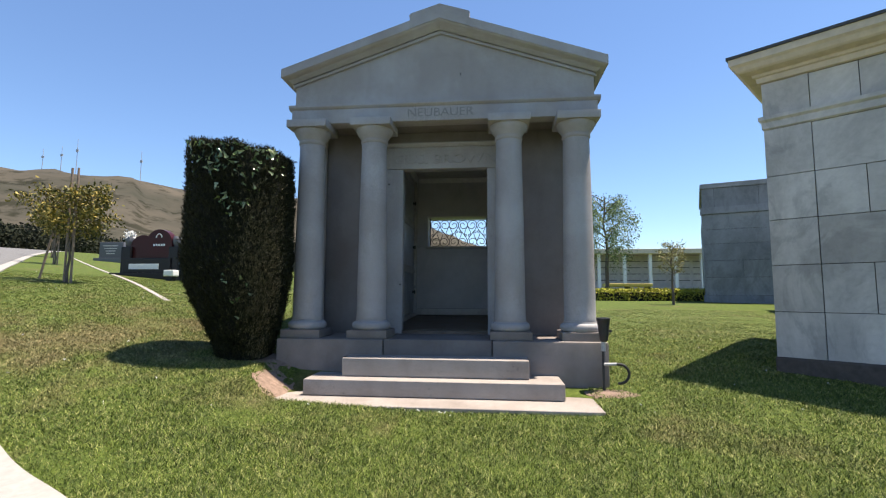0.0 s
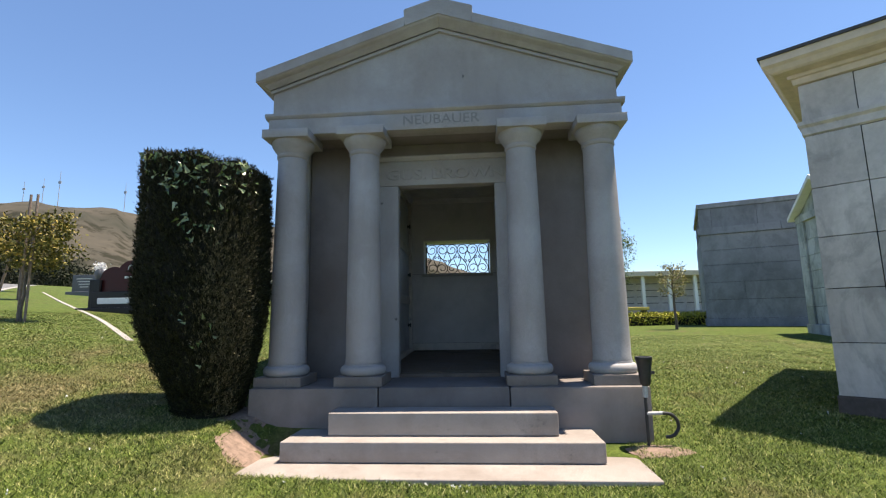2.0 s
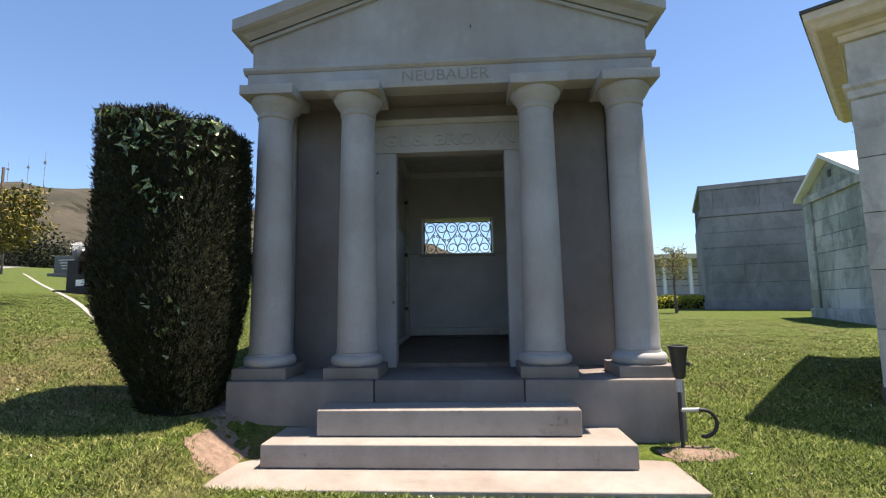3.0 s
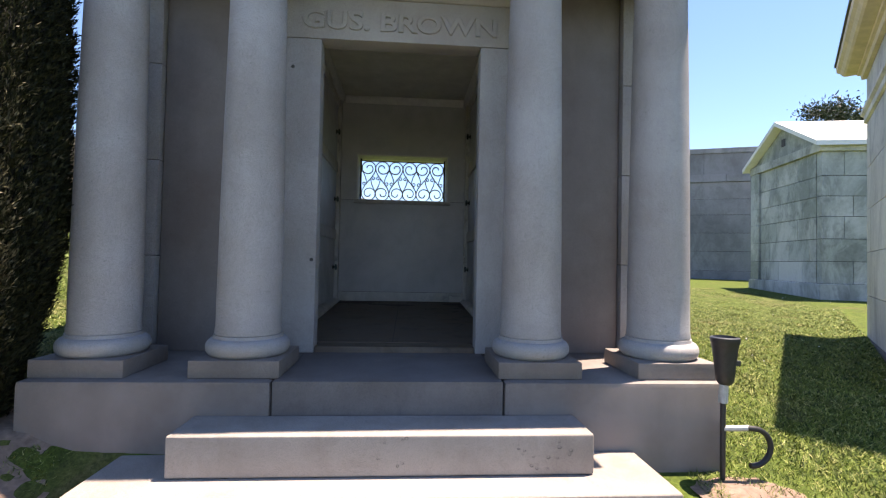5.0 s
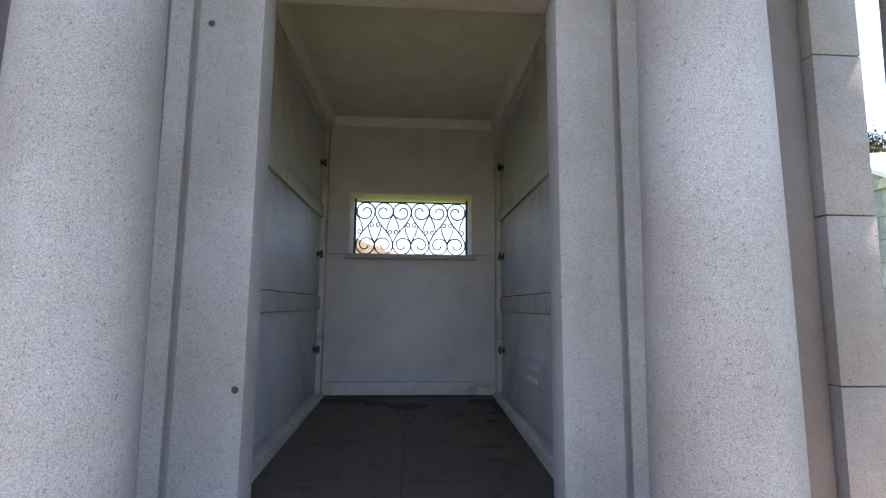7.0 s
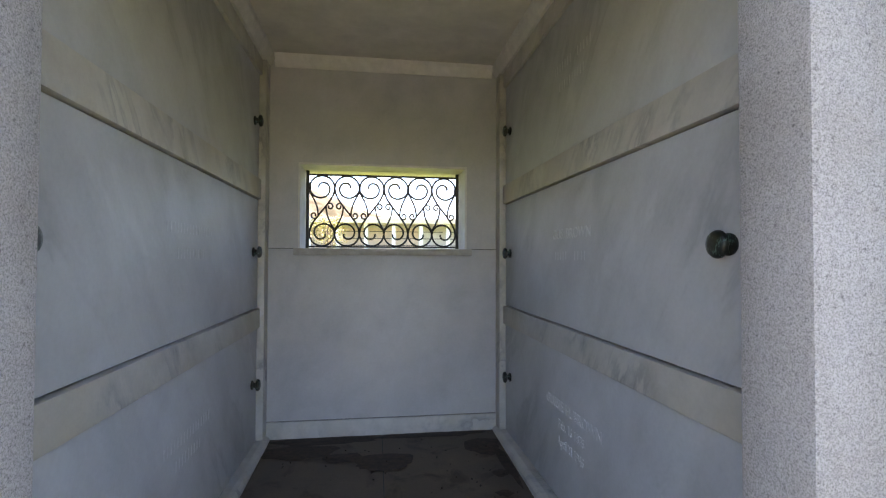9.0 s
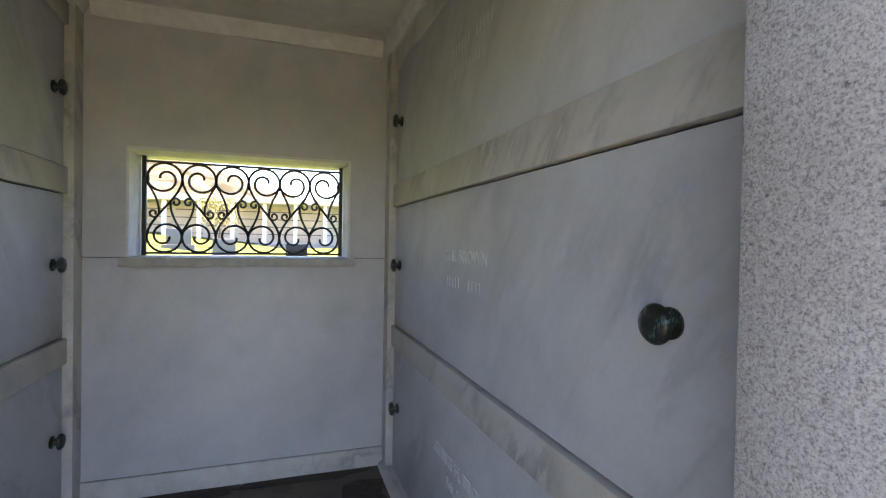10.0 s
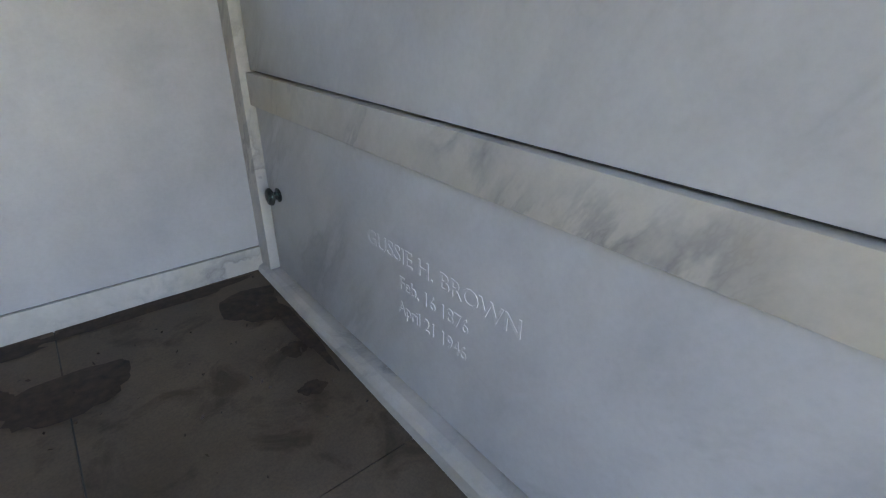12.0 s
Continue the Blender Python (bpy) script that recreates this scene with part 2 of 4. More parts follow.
def hill_material():
    n = Nodes("dry_hillside", 1.0, 0, 0.1)
    base = n.ramp(n.noise(0.012, 6, 0.6), [(0.32, (0.034, 0.036, 0.026)), (0.5, (0.062, 0.056, 0.043)), (0.7, (0.1, 0.085, 0.064))])
    shrub = n.ramp(n.noise(0.05, 6, 0.7), [(0.52, (1, 1, 1)), (0.6, (0.35, 0.38, 0.3))])
    return n.color(n.mix(0.9, base, shrub, "MULTIPLY")).mat


def blade_material():
    n = Nodes("grass_blade", 0.7, 0, 0.3)
    c = n.ramp(n.island(), [(0, (0.01, 0.024, 0.003)), (0.35, (0.08, 0.125, 0.014)), (0.72, (0.21, 0.26, 0.042)), (1, (0.46, 0.44, 0.19))])
    dry = n.ramp(n.island(), [(0, (0.06, 0.06, 0.018)), (0.5, (0.21, 0.175, 0.075)), (1, (0.45, 0.36, 0.19))])
    tuft = n.ramp(n.noise(5, 4, 0.7), [(0.35, (0.55, 0.6, 0.55)), (0.6, (1, 1, 1))])
    return n.color(n.mix(0.9, n.mix(dry_mask(n), c, dry), tuft, "MULTIPLY")).mat


def bronze_material():
    n = Nodes("glint_streaked_bronze", 0.38, 0.6)
    base = n.ramp(n.noise(40, 5), [(0.3, (0.018, 0.02, 0.018)), (0.7, (0.05, 0.056, 0.048))])
    # pale green streaks put the knobs' glints into the colour
    green = n.ramp(n.noise(1.0, 4, 0.7, n.scaled((34, 90, 34))), [(0.56, (0, 0, 0)), (0.62, (0.9, 0.9, 0.9))])
    return n.color(n.mix(green, base, (0.13, 0.23, 0.2))).bump(n.noise(90, 4), 0.3, 0.003).mat


M_BRONZE = bronze_material()
M_FLOOR, M_LAWN, M_HILL, M_BLADE = floor_material(), lawn_material(), hill_material(), blade_material()


# ---- mesh helpers ----
def thing(name, at=(0, 0, 0), label="", category="", group="", kind=""):
    ob = new(name)
    ob.empty_display_size = 0.2
    ob.matrix_basis = Matrix.Translation(at)
    return tagged(ob, label, category, group, kind)


def origin_of(ob):
    while ob.parent:
        ob = ob.parent
    return ob.matrix_basis.translation


def finish(bm, name, mat, smooth):
    me = bpy.data.meshes.new(name)
    bm.normal_update()
    bm.to_mesh(me)
    bm.free()
    me.materials.append(mat)
    if smooth:
        for p in me.polygons:
            p.use_smooth = True
        me.set_sharp_from_angle(angle=radians(smooth if smooth > 1 else 40))
    return me


def part(name, bm, mat, parent, label="", smooth=0):
    """Links a bmesh, in world coordinates, as one mesh under a thing or a part."""
    off = origin_of(parent)
    if off.length:
        bmesh.ops.translate(bm, verts=bm.verts, vec=-off)
    ob = new(name, finish(bm, name, mat, smooth))
    ob.parent = parent
    return tagged(ob, label)


def solo(name, bm, mat, label="", category="", group="", kind="", smooth=0):
    return tagged(new(name, finish(bm, name, mat, smooth)), label, category, group, kind)


def link_mesh(name, me, parent, loc=None, label=""):
    ob = new(name, me)
    ob.parent = parent
    if loc is not None:
        ob.location = loc
    return tagged(ob, label)


def box(x0, x1, y0, y1, z0, z1, bevel=0.0, bm=None, seg=2, jitter=0.0):
    own = bm is None
    bm = bm or bmesh.new()
    tmp = bmesh.new() if (bevel and not own) else bm
    vs = [tmp.verts.new((x, y, z)) for z in (z0, z1) for y in (y0, y1) for x in (x0, x1)]
    for q in ((0, 2, 3, 1), (4, 5, 7, 6), (0, 1, 5, 4), (2, 6, 7, 3), (0, 4, 6, 2), (1, 3, 7, 5)):
        tmp.faces.new([vs[i] for i in q])
    if bevel:
        bmesh.ops.bevel(tmp, geom=list(tmp.edges), offset=bevel, segments=seg, affect="EDGES", profile=0.6)
    if tmp is not bm:
        me = bpy.data.meshes.new("tmp")
        tmp.to_mesh(me)
        tmp.free()
        bm.from_mesh(me)
        bpy.data.meshes.remove(me)
    return bm


def prism(poly, axis, a, b, bm=None):
    """Extrudes a closed outline of (p, q) along axis: 'x' takes (y, z), 'y' takes (x, z), 'z' takes (x, y)."""
    bm = bm or bmesh.new()
    put = {"x": lambda p, q, c: (c, p, q), "y": lambda p, q, c: (p, c, q), "z": lambda p, q, c: (p, q, c)}[axis]
    ends = [[bm.verts.new(put(p, q, c)) for p, q in poly] for c in (a, b)]
    k = len(poly)
    made = [bm.faces.new(ends[0]), bm.faces.new(ends[1][::-1])]
    for i in range(k):
        j = (i + 1) % k
        made.append(bm.faces.new((ends[0][i], ends[1][i], ends[1][j], ends[0][j])))
    bmesh.ops.recalc_face_normals(bm, faces=made)
    return bm


def lathe(profile, x, y, seg=48, bm=None, caps=True):
    bm = bm or bmesh.new()
    rings = []
    for r, z in profile:
        rings.append([bm.verts.new((x + r * math.cos(2 * math.pi * i / seg), y + r * math.sin(2 * math.pi * i / seg), z)) for i in range(seg)])
    for a, b in zip(rings, rings[1:]):
        for i in range(seg):
            j = (i + 1) % seg
            bm.faces.new((a[i], a[j], b[j], b[i]))
    if caps:
        bm.faces.new(rings[0][::-1])
        bm.faces.new(rings[-1])
    return bm


def tube(points, radius, seg=8, bm=None, taper=1.0):
    """A round bar along points; taper: the last radius as a share of the first."""
    bm = bm or bmesh.new()
    pts = [Vector(p) for p in points]
    rings, side = [], None
    for i, p in enumerate(pts):
        d = (pts[min(i + 1, len(pts) - 1)] - pts[max(i - 1, 0)]).normalized()
        if side is None:
            side = d.orthogonal().normalized()
        side = (side - d * side.dot(d)).normalized()
        up = d.cross(side)
        r = radius * (1 + (taper - 1) * i / max(1, len(pts) - 1))
        rings.append([bm.verts.new(p + r * (math.cos(2 * math.pi * k / seg) * side + math.sin(2 * math.pi * k / seg) * up)) for k in range(seg)])
    for a, b in zip(rings, rings[1:]):
        for k in range(seg):
            j = (k + 1) % seg
            bm.faces.new((a[k], a[j], b[j], b[k]))
    bm.faces.new(rings[0][::-1])
    bm.faces.new(rings[-1])
    return bm


def letters(text, size, depth, m, width=None, bevel=0.0):
    """Words in the built-in font as a bmesh, lying in the x-y plane of the pose m, centred."""
    cu = bpy.data.curves.new("words", "FONT")
    cu.body, cu.size, cu.extrude, cu.bevel_depth = text, size, depth, bevel
    cu.align_x, cu.align_y = "CENTER", "CENTER"
    cu.resolution_u = 3
    ob = bpy.data.objects.new("words", cu)
    me = bpy.data.meshes.new_from_object(ob)
    bpy.data.objects.remove(ob)
    bpy.data.curves.remove(cu)
    bm = bmesh.new()
    bm.from_mesh(me)
    bpy.data.meshes.remove(me)
    if width:
        xs = [v.co.x for v in bm.verts]
        k = width / (max(xs) - min(xs))
        for v in bm.verts:
            v.co.x *= k
    bmesh.ops.transform(bm, matrix=m, verts=bm.verts)
    return bm


def engrave(text, size, depth, m, width, bevel, mat, parent, label):
    """Words as parts, a letter each."""
    bm = letters(text, size, depth, m, width, bevel)
    left = set(bm.verts)
    while left:
        group, todo = set(), [next(iter(left))]
        while todo:
            v = todo.pop()
            if v not in group:
                group.add(v)
                todo += [e.other_vert(v) for e in v.link_edges]
        left -= group
        order = {v: i for i, v in enumerate(group)}
        one = bmesh.new()
        vs = [one.verts.new(v.co) for v in group]
        for f in {f for v in group for f in v.link_faces}:
            one.faces.new([vs[order[v]] for v in f.verts])
        part("letter", one, mat, parent, label)
    bm.free()


def cloud(name, parts_of_leaf, mat):
    """A mesh of many small leaves from arrays of corner points, shape (n, k, 3)."""
    a = np.asarray(parts_of_leaf, np.float32)
    n, k = a.shape[:2]
    me = bpy.data.meshes.new(name)
    me.from_pydata(a.reshape(-1, 3).tolist(), [], np.arange(n * k).reshape(n, k).tolist())
    me.materials.append(mat)
    return me


def leaves(centres, length, width, rng, up=0.3, out=None):
    """Pointed leaves (kites) at centres, turned at random; out: directions that they lean to."""
    n = len(centres)
    d = rng.normal(size=(n, 3))
    d[:, 2] += up
    if out is not None:
        d = d * 0.55 + out
    d /= np.linalg.norm(d, axis=1, keepdims=True) + 1e-9
    s = np.cross(d, rng.normal(size=(n, 3)))
    s /= np.linalg.norm(s, axis=1, keepdims=True) + 1e-9
    le = (length * rng.uniform(0.6, 1.3, (n, 1)))
    wi = (width * rng.uniform(0.6, 1.3, (n, 1)))
    c = np.asarray(centres)
    return np.stack([c, c + d * le * 0.5 + s * wi * 0.5, c + d * le, c + d * le * 0.5 - s * wi * 0.5], 1)


def lobed(centres, size, rng, out):
    """Long-pointed ivy leaves at centres that face about the directions out."""
    n = len(centres)
    nrm = out + rng.normal(size=(n, 3)) * 0.45
    nrm /= np.linalg.norm(nrm, axis=1, keepdims=True)
    a = np.cross(nrm, rng.normal(size=(n, 3)))
    a /= np.linalg.norm(a, axis=1, keepdims=True)
    b = np.cross(nrm, a)
    k = size * rng.uniform(0.5, 1.25, (n, 1))
    shape = ((0, -0.5), (0.2, -0.56), (0.44, -0.34), (0.26, -0.1), (0.22, 0.2), (0.1, 0.55), (0, 1.0), (-0.1, 0.55), (-0.22, 0.2), (-0.26, -0.1), (-0.44, -0.34), (-0.2, -0.56))
    return np.stack([np.asarray(centres) + (a * u + b * v + nrm * (0.35 * abs(u) - 0.12 * v * v)) * k for u, v in shape], 1)


def smooth01(a, b, v):
    t = np.clip((v - a) / (b - a), 0, 1)
    return t * t * (3 - 2 * t)


def gz(x, y):
    """The lawn's height: it climbs away from the road and up to the left."""
    x, y = np.asarray(x, float), np.asarray(y, float)
    ramp = np.where(y < 3.57, 0.055 * (y - 3.57), np.where(y < 8, 0.09 * (y - 3.57), 0.399 + 0.03 * (np.minimum(y, 160) - 8)))
    ramp = np.maximum(ramp, -0.3)
    u = np.maximum(0, -(x + 0.6))
    u = 90 * np.tanh(u / 90)
    left = 0.093 * u + 0.09 * (1 - np.exp(-u / 1.5))
    z = ramp + left * (0.25 + 0.75 * smooth01(1.0, 5.4, y))
    off = np.hypot(np.maximum(0, np.abs(x + 0.56) - 1.55), np.maximum(0, np.abs(y - 4.6) - 0.27))
    return np.minimum(z, 0.055 + 0.5 * off + 0.35 * off * off)


def g1(x, y):
    return float(gz(x, y))


# ---- ground, road, hills ----
def sheet(name, xs, ys, height, mat, label, kind="structure", category="", smooth=True):
    verts = [(float(x), float(y), float(height(x, y))) for y in ys for x in xs]
    w = len(xs)
    faces = [(j * w + i, j * w + i + 1, (j + 1) * w + i + 1, (j + 1) * w + i) for j in range(len(ys) - 1) for i in range(w - 1)]
    me = bpy.data.meshes.new(name)
    me.from_pydata(verts, [], faces)
    me.materials.append(mat)
    me.polygons.foreach_set("use_smooth", [smooth] * len(faces))
    return tagged(new(name, me), label, category or name, "", kind)


def spread(lo, hi, near0, near1, fine, grow):
    """Coordinates, fine between near0 and near1 and ever coarser outside."""
    out = list(np.arange(near0, near1 + 1e-6, fine))
    step, v = fine, near1
    while v < hi:
        step *= grow
        v += step
        out.append(v)
    step, v = fine, near0
    while v > lo:
        step *= grow
        v -= step
        out.insert(0, v)
    return out


def lawn_height(x, y):
    return g1(x, y) + 0.012 * noise.noise((x * 1.7, y * 1.7, 0)) + 0.03 * noise.noise((x * 0.35, y * 0.35, 3)) * min(1, max(0, y - 10) / 10)


sheet("ground", spread(-900, 900, -7, 5, 0.12, 1.16), spread(-900, 1200, 1, 9, 0.12, 1.16), lawn_height, M_LAWN,
      "mown lawn of green grass with dry yellow patches", category="lawn")


def strip(name, line, w0, w1, lift, thick, mat, label, category):
    """A ribbon along a line on the ground, from w0 to w1 metres to the left of it."""
    bm = bmesh.new()
    rows = []
    cuts = max(3, math.ceil((w1 - w0) / 0.4))
    pts = [Vector((x, y)) for x, y in line]
    for i, p in enumerate(pts):
        d = (pts[min(i + 1, len(pts) - 1)] - pts[max(i - 1, 0)]).normalized()
        side = Vector((-d.y, d.x))
        row = []
        for k in range(cuts + 1):
            q = p + side * (w0 + (w1 - w0) * k / cuts)
            row.append((q, g1(q.x, q.y) + lift))
        rows.append([bm.verts.new((q.x, q.y, z)) for q, z in row] + [bm.verts.new((row[-1][0].x, row[-1][0].y, row[-1][1] - thick)), bm.verts.new((row[0][0].x, row[0][0].y, row[0][1] - thick))])
    for a, b in zip(rows, rows[1:]):
        for k in range(len(a)):
            j = (k + 1) % len(a)
            bm.faces.new((a[k], a[j], b[j], b[k]))
    bmesh.ops.recalc_face_normals(bm, faces=bm.faces)
    return solo(name, bm, mat, label, category, kind="structure")


def bend(points, n):
    """Points along a smooth line through the given ones."""
    p = np.array(points, float)
    out = []
    for i in range(len(p) - 1):
        a, b, c, d = p[max(i - 1, 0)], p[i], p[i + 1], p[min(i + 2, len(p) - 1)]
        for t in np.linspace(0, 1, n, endpoint=False):
            out.append(0.5 * (2 * b + (c - a) * t + (2 * a - 5 * b + 4 * c - d) * t * t + (3 * b - a - 3 * c + d) * t ** 3))
    return [tuple(q) for q in out] + [tuple(p[-1])]


ROAD = bend([(9, -4.2), (4, -1.2), (0, 1.0), (-2.12, 2.17), (-3.35, 2.8), (-6.2, 4.75), (-9.7, 8.0), (-17, 15.4), (-30, 29), (-60, 62)], 16)
strip("kerb", ROAD, 0.0, 0.24, 0.035, 0.12, M_CONCRETE, "pale concrete kerb along the edge of the lawn", "kerb")
strip("road", ROAD, 0.235, 6.5, 0.022, 0.1, M_ASPHALT, "worn grey asphalt cemetery road", "road")
strip("lawn_edging", bend([(-6.15, 8.4), (-10, 12.2), (-16, 17.6), (-25, 26)], 6), -0.04, 0.065, 0.014, 0.1, M_CONCRETE, "narrow pale concrete strip set in the lawn", "edging")


def hill_height(az, r):
    a = math.degrees(az)
    top = 0.184 - 0.0006 * max(0, 42 - a) - 0.0042 * max(0, 18 - a) - 0.0035 * max(0, a - 45.5)
    top = max(0.004, top * (1 + 0.035 * noise.noise((a * 0.13, 2, 0)) + 0.012 * noise.noise((a * 0.5, 5, 0))))
    rise = smooth01(150, 520, r)
    fold = 0.3 * noise.noise((a * 0.16, r * 0.004, 1)) + 0.08 * noise.noise((a * 0.6, r * 0.015, 4))
    return 520 * top * float(rise) * (1 + fold * float(1 - smooth01(380, 520, r))) + 4


bm = bmesh.new()
grid = []
for i in range(150):
    az = radians(-75 + 185 * i / 149)
    grid.append([bm.verts.new((-math.sin(az) * r, math.cos(az) * r, hill_height(az, r))) for r in np.linspace(130, 660, 34)])
for a, b in zip(grid, grid[1:]):
    for k in range(33):
        bm.faces.new((a[k], b[k], b[k + 1], a[k + 1]))
bmesh.ops.recalc_face_normals(bm, faces=bm.faces)
solo("hillside", bm, M_HILL, "dry brown hillside with scrub beyond the cemetery", "hill", kind="structure", smooth=80)

for az, h in ((49.4, 22), (46.35, 25), (45.0, 29), (43.85, 38), (38.6, 36)):
    r = 525
    x, y, z = -math.sin(radians(az)) * r, math.cos(radians(az)) * r, hill_height(radians(az), r)
    mast = thing("radio_mast", (x, y, z), "thin steel radio mast on the hilltop", "mast", "masts on the ridge")
    part("pole", tube([(x, y, z - 3), (x, y, z + h)], 0.4, 5, None, 0.4), M_GREYPIPE, mast)
    part("antenna", box(x - 1.2, x + 1.2, y - 0.3, y + 0.3, z + h * 0.7, z + h * 0.76), M_GREYPIPE, mast)

# ---- the mausoleum ----
X = -0.605
mausoleum = thing("mausoleum", (X, 5.23, 0.1), "grey granite temple-front mausoleum with four columns and a pediment", "mausoleum")


def mb(name, x0, x1, y0, y1, z0, z1, mat=M_GRANITE, bevel=0.008, parent=mausoleum, label=""):
    return part(name, box(X + x0, X + x1, y0, y1, z0, z1, bevel), mat, parent, label, 30)


for s in (-1, 1):
    a, b = sorted((s * 0.626, s * 1.905))
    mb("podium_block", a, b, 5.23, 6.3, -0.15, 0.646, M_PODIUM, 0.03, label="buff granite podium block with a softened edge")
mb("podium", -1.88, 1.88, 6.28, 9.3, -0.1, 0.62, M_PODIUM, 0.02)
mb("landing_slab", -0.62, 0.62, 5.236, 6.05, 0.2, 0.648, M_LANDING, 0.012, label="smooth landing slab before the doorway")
mb("threshold", -0.555, 0.57, 6.05, 6.24, 0.4, 0.688, M_FLOOR, 0.008)

SHAFT = [(0.184, 0.86), (0.186, 0.875), (0.181, 0.9)] + [(0.181 - 0.026 * (k / 10) ** 1.5, 0.9 + 2.14 * k / 10) for k in range(1, 11)]
for cx in (-1.645, -0.838, 0.842, 1.65):
    x, y = X + cx, 5.53
    col = part("column", lathe(SHAFT, x, y, 56), M_GRANITE, mausoleum, "smooth granite column shaft with a slight taper", 50)
    part("plinth", box(x - 0.24, x + 0.24, y - 0.24, y + 0.24, 0.647, 0.742, 0.008), M_PODIUM, col, "square plinth", 30)
    part("base_moulding", lathe([(0.195, 0.736)] + [(0.19 + 0.042 * math.cos(t), 0.789 + 0.05 * math.sin(t)) for t in np.linspace(-1.5, 1.5, 12)] + [(0.192, 0.845), (0.19, 0.858)], x, y, 56), M_GRANITE, col, "rounded torus moulding", 50)
    part("capital", lathe([(0.155, 3.035), (0.168, 3.05), (0.168, 3.075), (0.16, 3.08), (0.166, 3.1), (0.19, 3.13), (0.216, 3.17), (0.23, 3.205), (0.226, 3.226)], x, y, 56), M_GRANITE, col, "cushion capital", 50)
    part("abacus", box(x - 0.25, x + 0.25, y - 0.25, y + 0.25, 3.224, 3.316, 0.006), M_GRANITE, col, "square abacus", 30)

arch = mb("architrave", -1.905, 1.905, 5.46, 5.66, 3.314, 3.5)
# incised name as thin raised letters; the cuts' shade is their dark colour
engrave("NEUBAUER", 0.155, 0.002, pose(X, 5.4605, 3.414, 90, 0, 0), 0.82, 0.0, M_LETTER, arch, "")
for s in (-1, 1):
    a, b = sorted((s * 1.6, s * 1.9))
    mb("side_beam", a, b, 5.664, 9.15, 3.316, 3.5)
bm = prism([(5.47, 3.498), (5.45, 3.51), (5.432, 3.53), (5.432, 3.556), (5.7, 3.556), (5.7, 3.498)], "x", X - 1.94, X + 1.94)
part("crown_moulding", bm, M_GRANITE, mausoleum)
mb("porch_ceiling", -1.6, 1.6, 5.662, 6.06, 3.36, 3.44, M_WALLSTONE)
mb("attic", -1.6, 1.6, 5.7, 9.1, 3.44, 3.54, M_GRANITE, 0)
bm = prism([(X - 1.875, 3.554), (X + 1.875, 3.554), (X + 1.875, 3.86), (X, 4.5), (X - 1.875, 3.86)], "y", 5.5, 9.15)
part("tympanum", bm, M_GRANITE, mausoleum, "plain triangular gable stone")


def rake(x):
    return 4.0 + (2.014 - abs(x)) * 0.338


def rake_layer(half, low, high, y0, y1, s, inner=0.0):
    return prism([(X + s * half, rake(half) + low), (X + s * half, rake(half) + high), (X + s * inner, rake(inner) + high), (X + s * inner, rake(inner) + low)], "y", y0, y1)


for s in (-1, 1):
    c = part("raking_cornice", rake_layer(2.014, -0.112, 0.0, 5.335, 9.42, s, 0.368), M_GRANITE, mausoleum, "sloping cornice stone with moulded underside")
    bm, rows = bmesh.new(), []
    for t in np.linspace(0, 1, 9):
        half, low, y0 = 2.008 - 0.115 * t, -0.111 - 0.088 * t ** 0.75 + 0.012 * math.sin(math.pi * t), 5.342 + 0.108 * t ** 1.3
        rows.append([bm.verts.new((X + s * half, 9.4, rake(half) + low)), bm.verts.new((X + s * half, y0, rake(half) + low)), bm.verts.new((X, y0, rake(0) + low))])
    for a, b in zip(rows, rows[1:]):
        for k in range(2):
            bm.faces.new((a[k], a[k + 1], b[k + 1], b[k]) if s > 0 else (a[k + 1], a[k], b[k], b[k + 1]))
    bmesh.ops.recalc_face_normals(bm, faces=bm.faces)
    part("bed_moulding", bm, M_GRANITE, c, "hollow moulding under the cornice", 50)
    part("bed_fillet", rake_layer(1.893, -0.235, -0.196, 5.468, 9.3, s), M_GRANITE, c)
bm = prism([(X - 0.362, rake(0.362) - 0.11), (X - 0.375, rake(0.375) + 0.075), (X - 0.36, rake(0.36) + 0.085), (X, rake(0) + 0.075), (X + 0.36, rake(0.36) + 0.085), (X + 0.375, rake(0.375) + 0.075), (X + 0.362, rake(0.362) - 0.11), (X, rake(0) - 0.11)], "y", 5.332, 9.4)
part("ridge_block", bm, M_GRANITE, mausoleum, "raised block crowning the pediment")

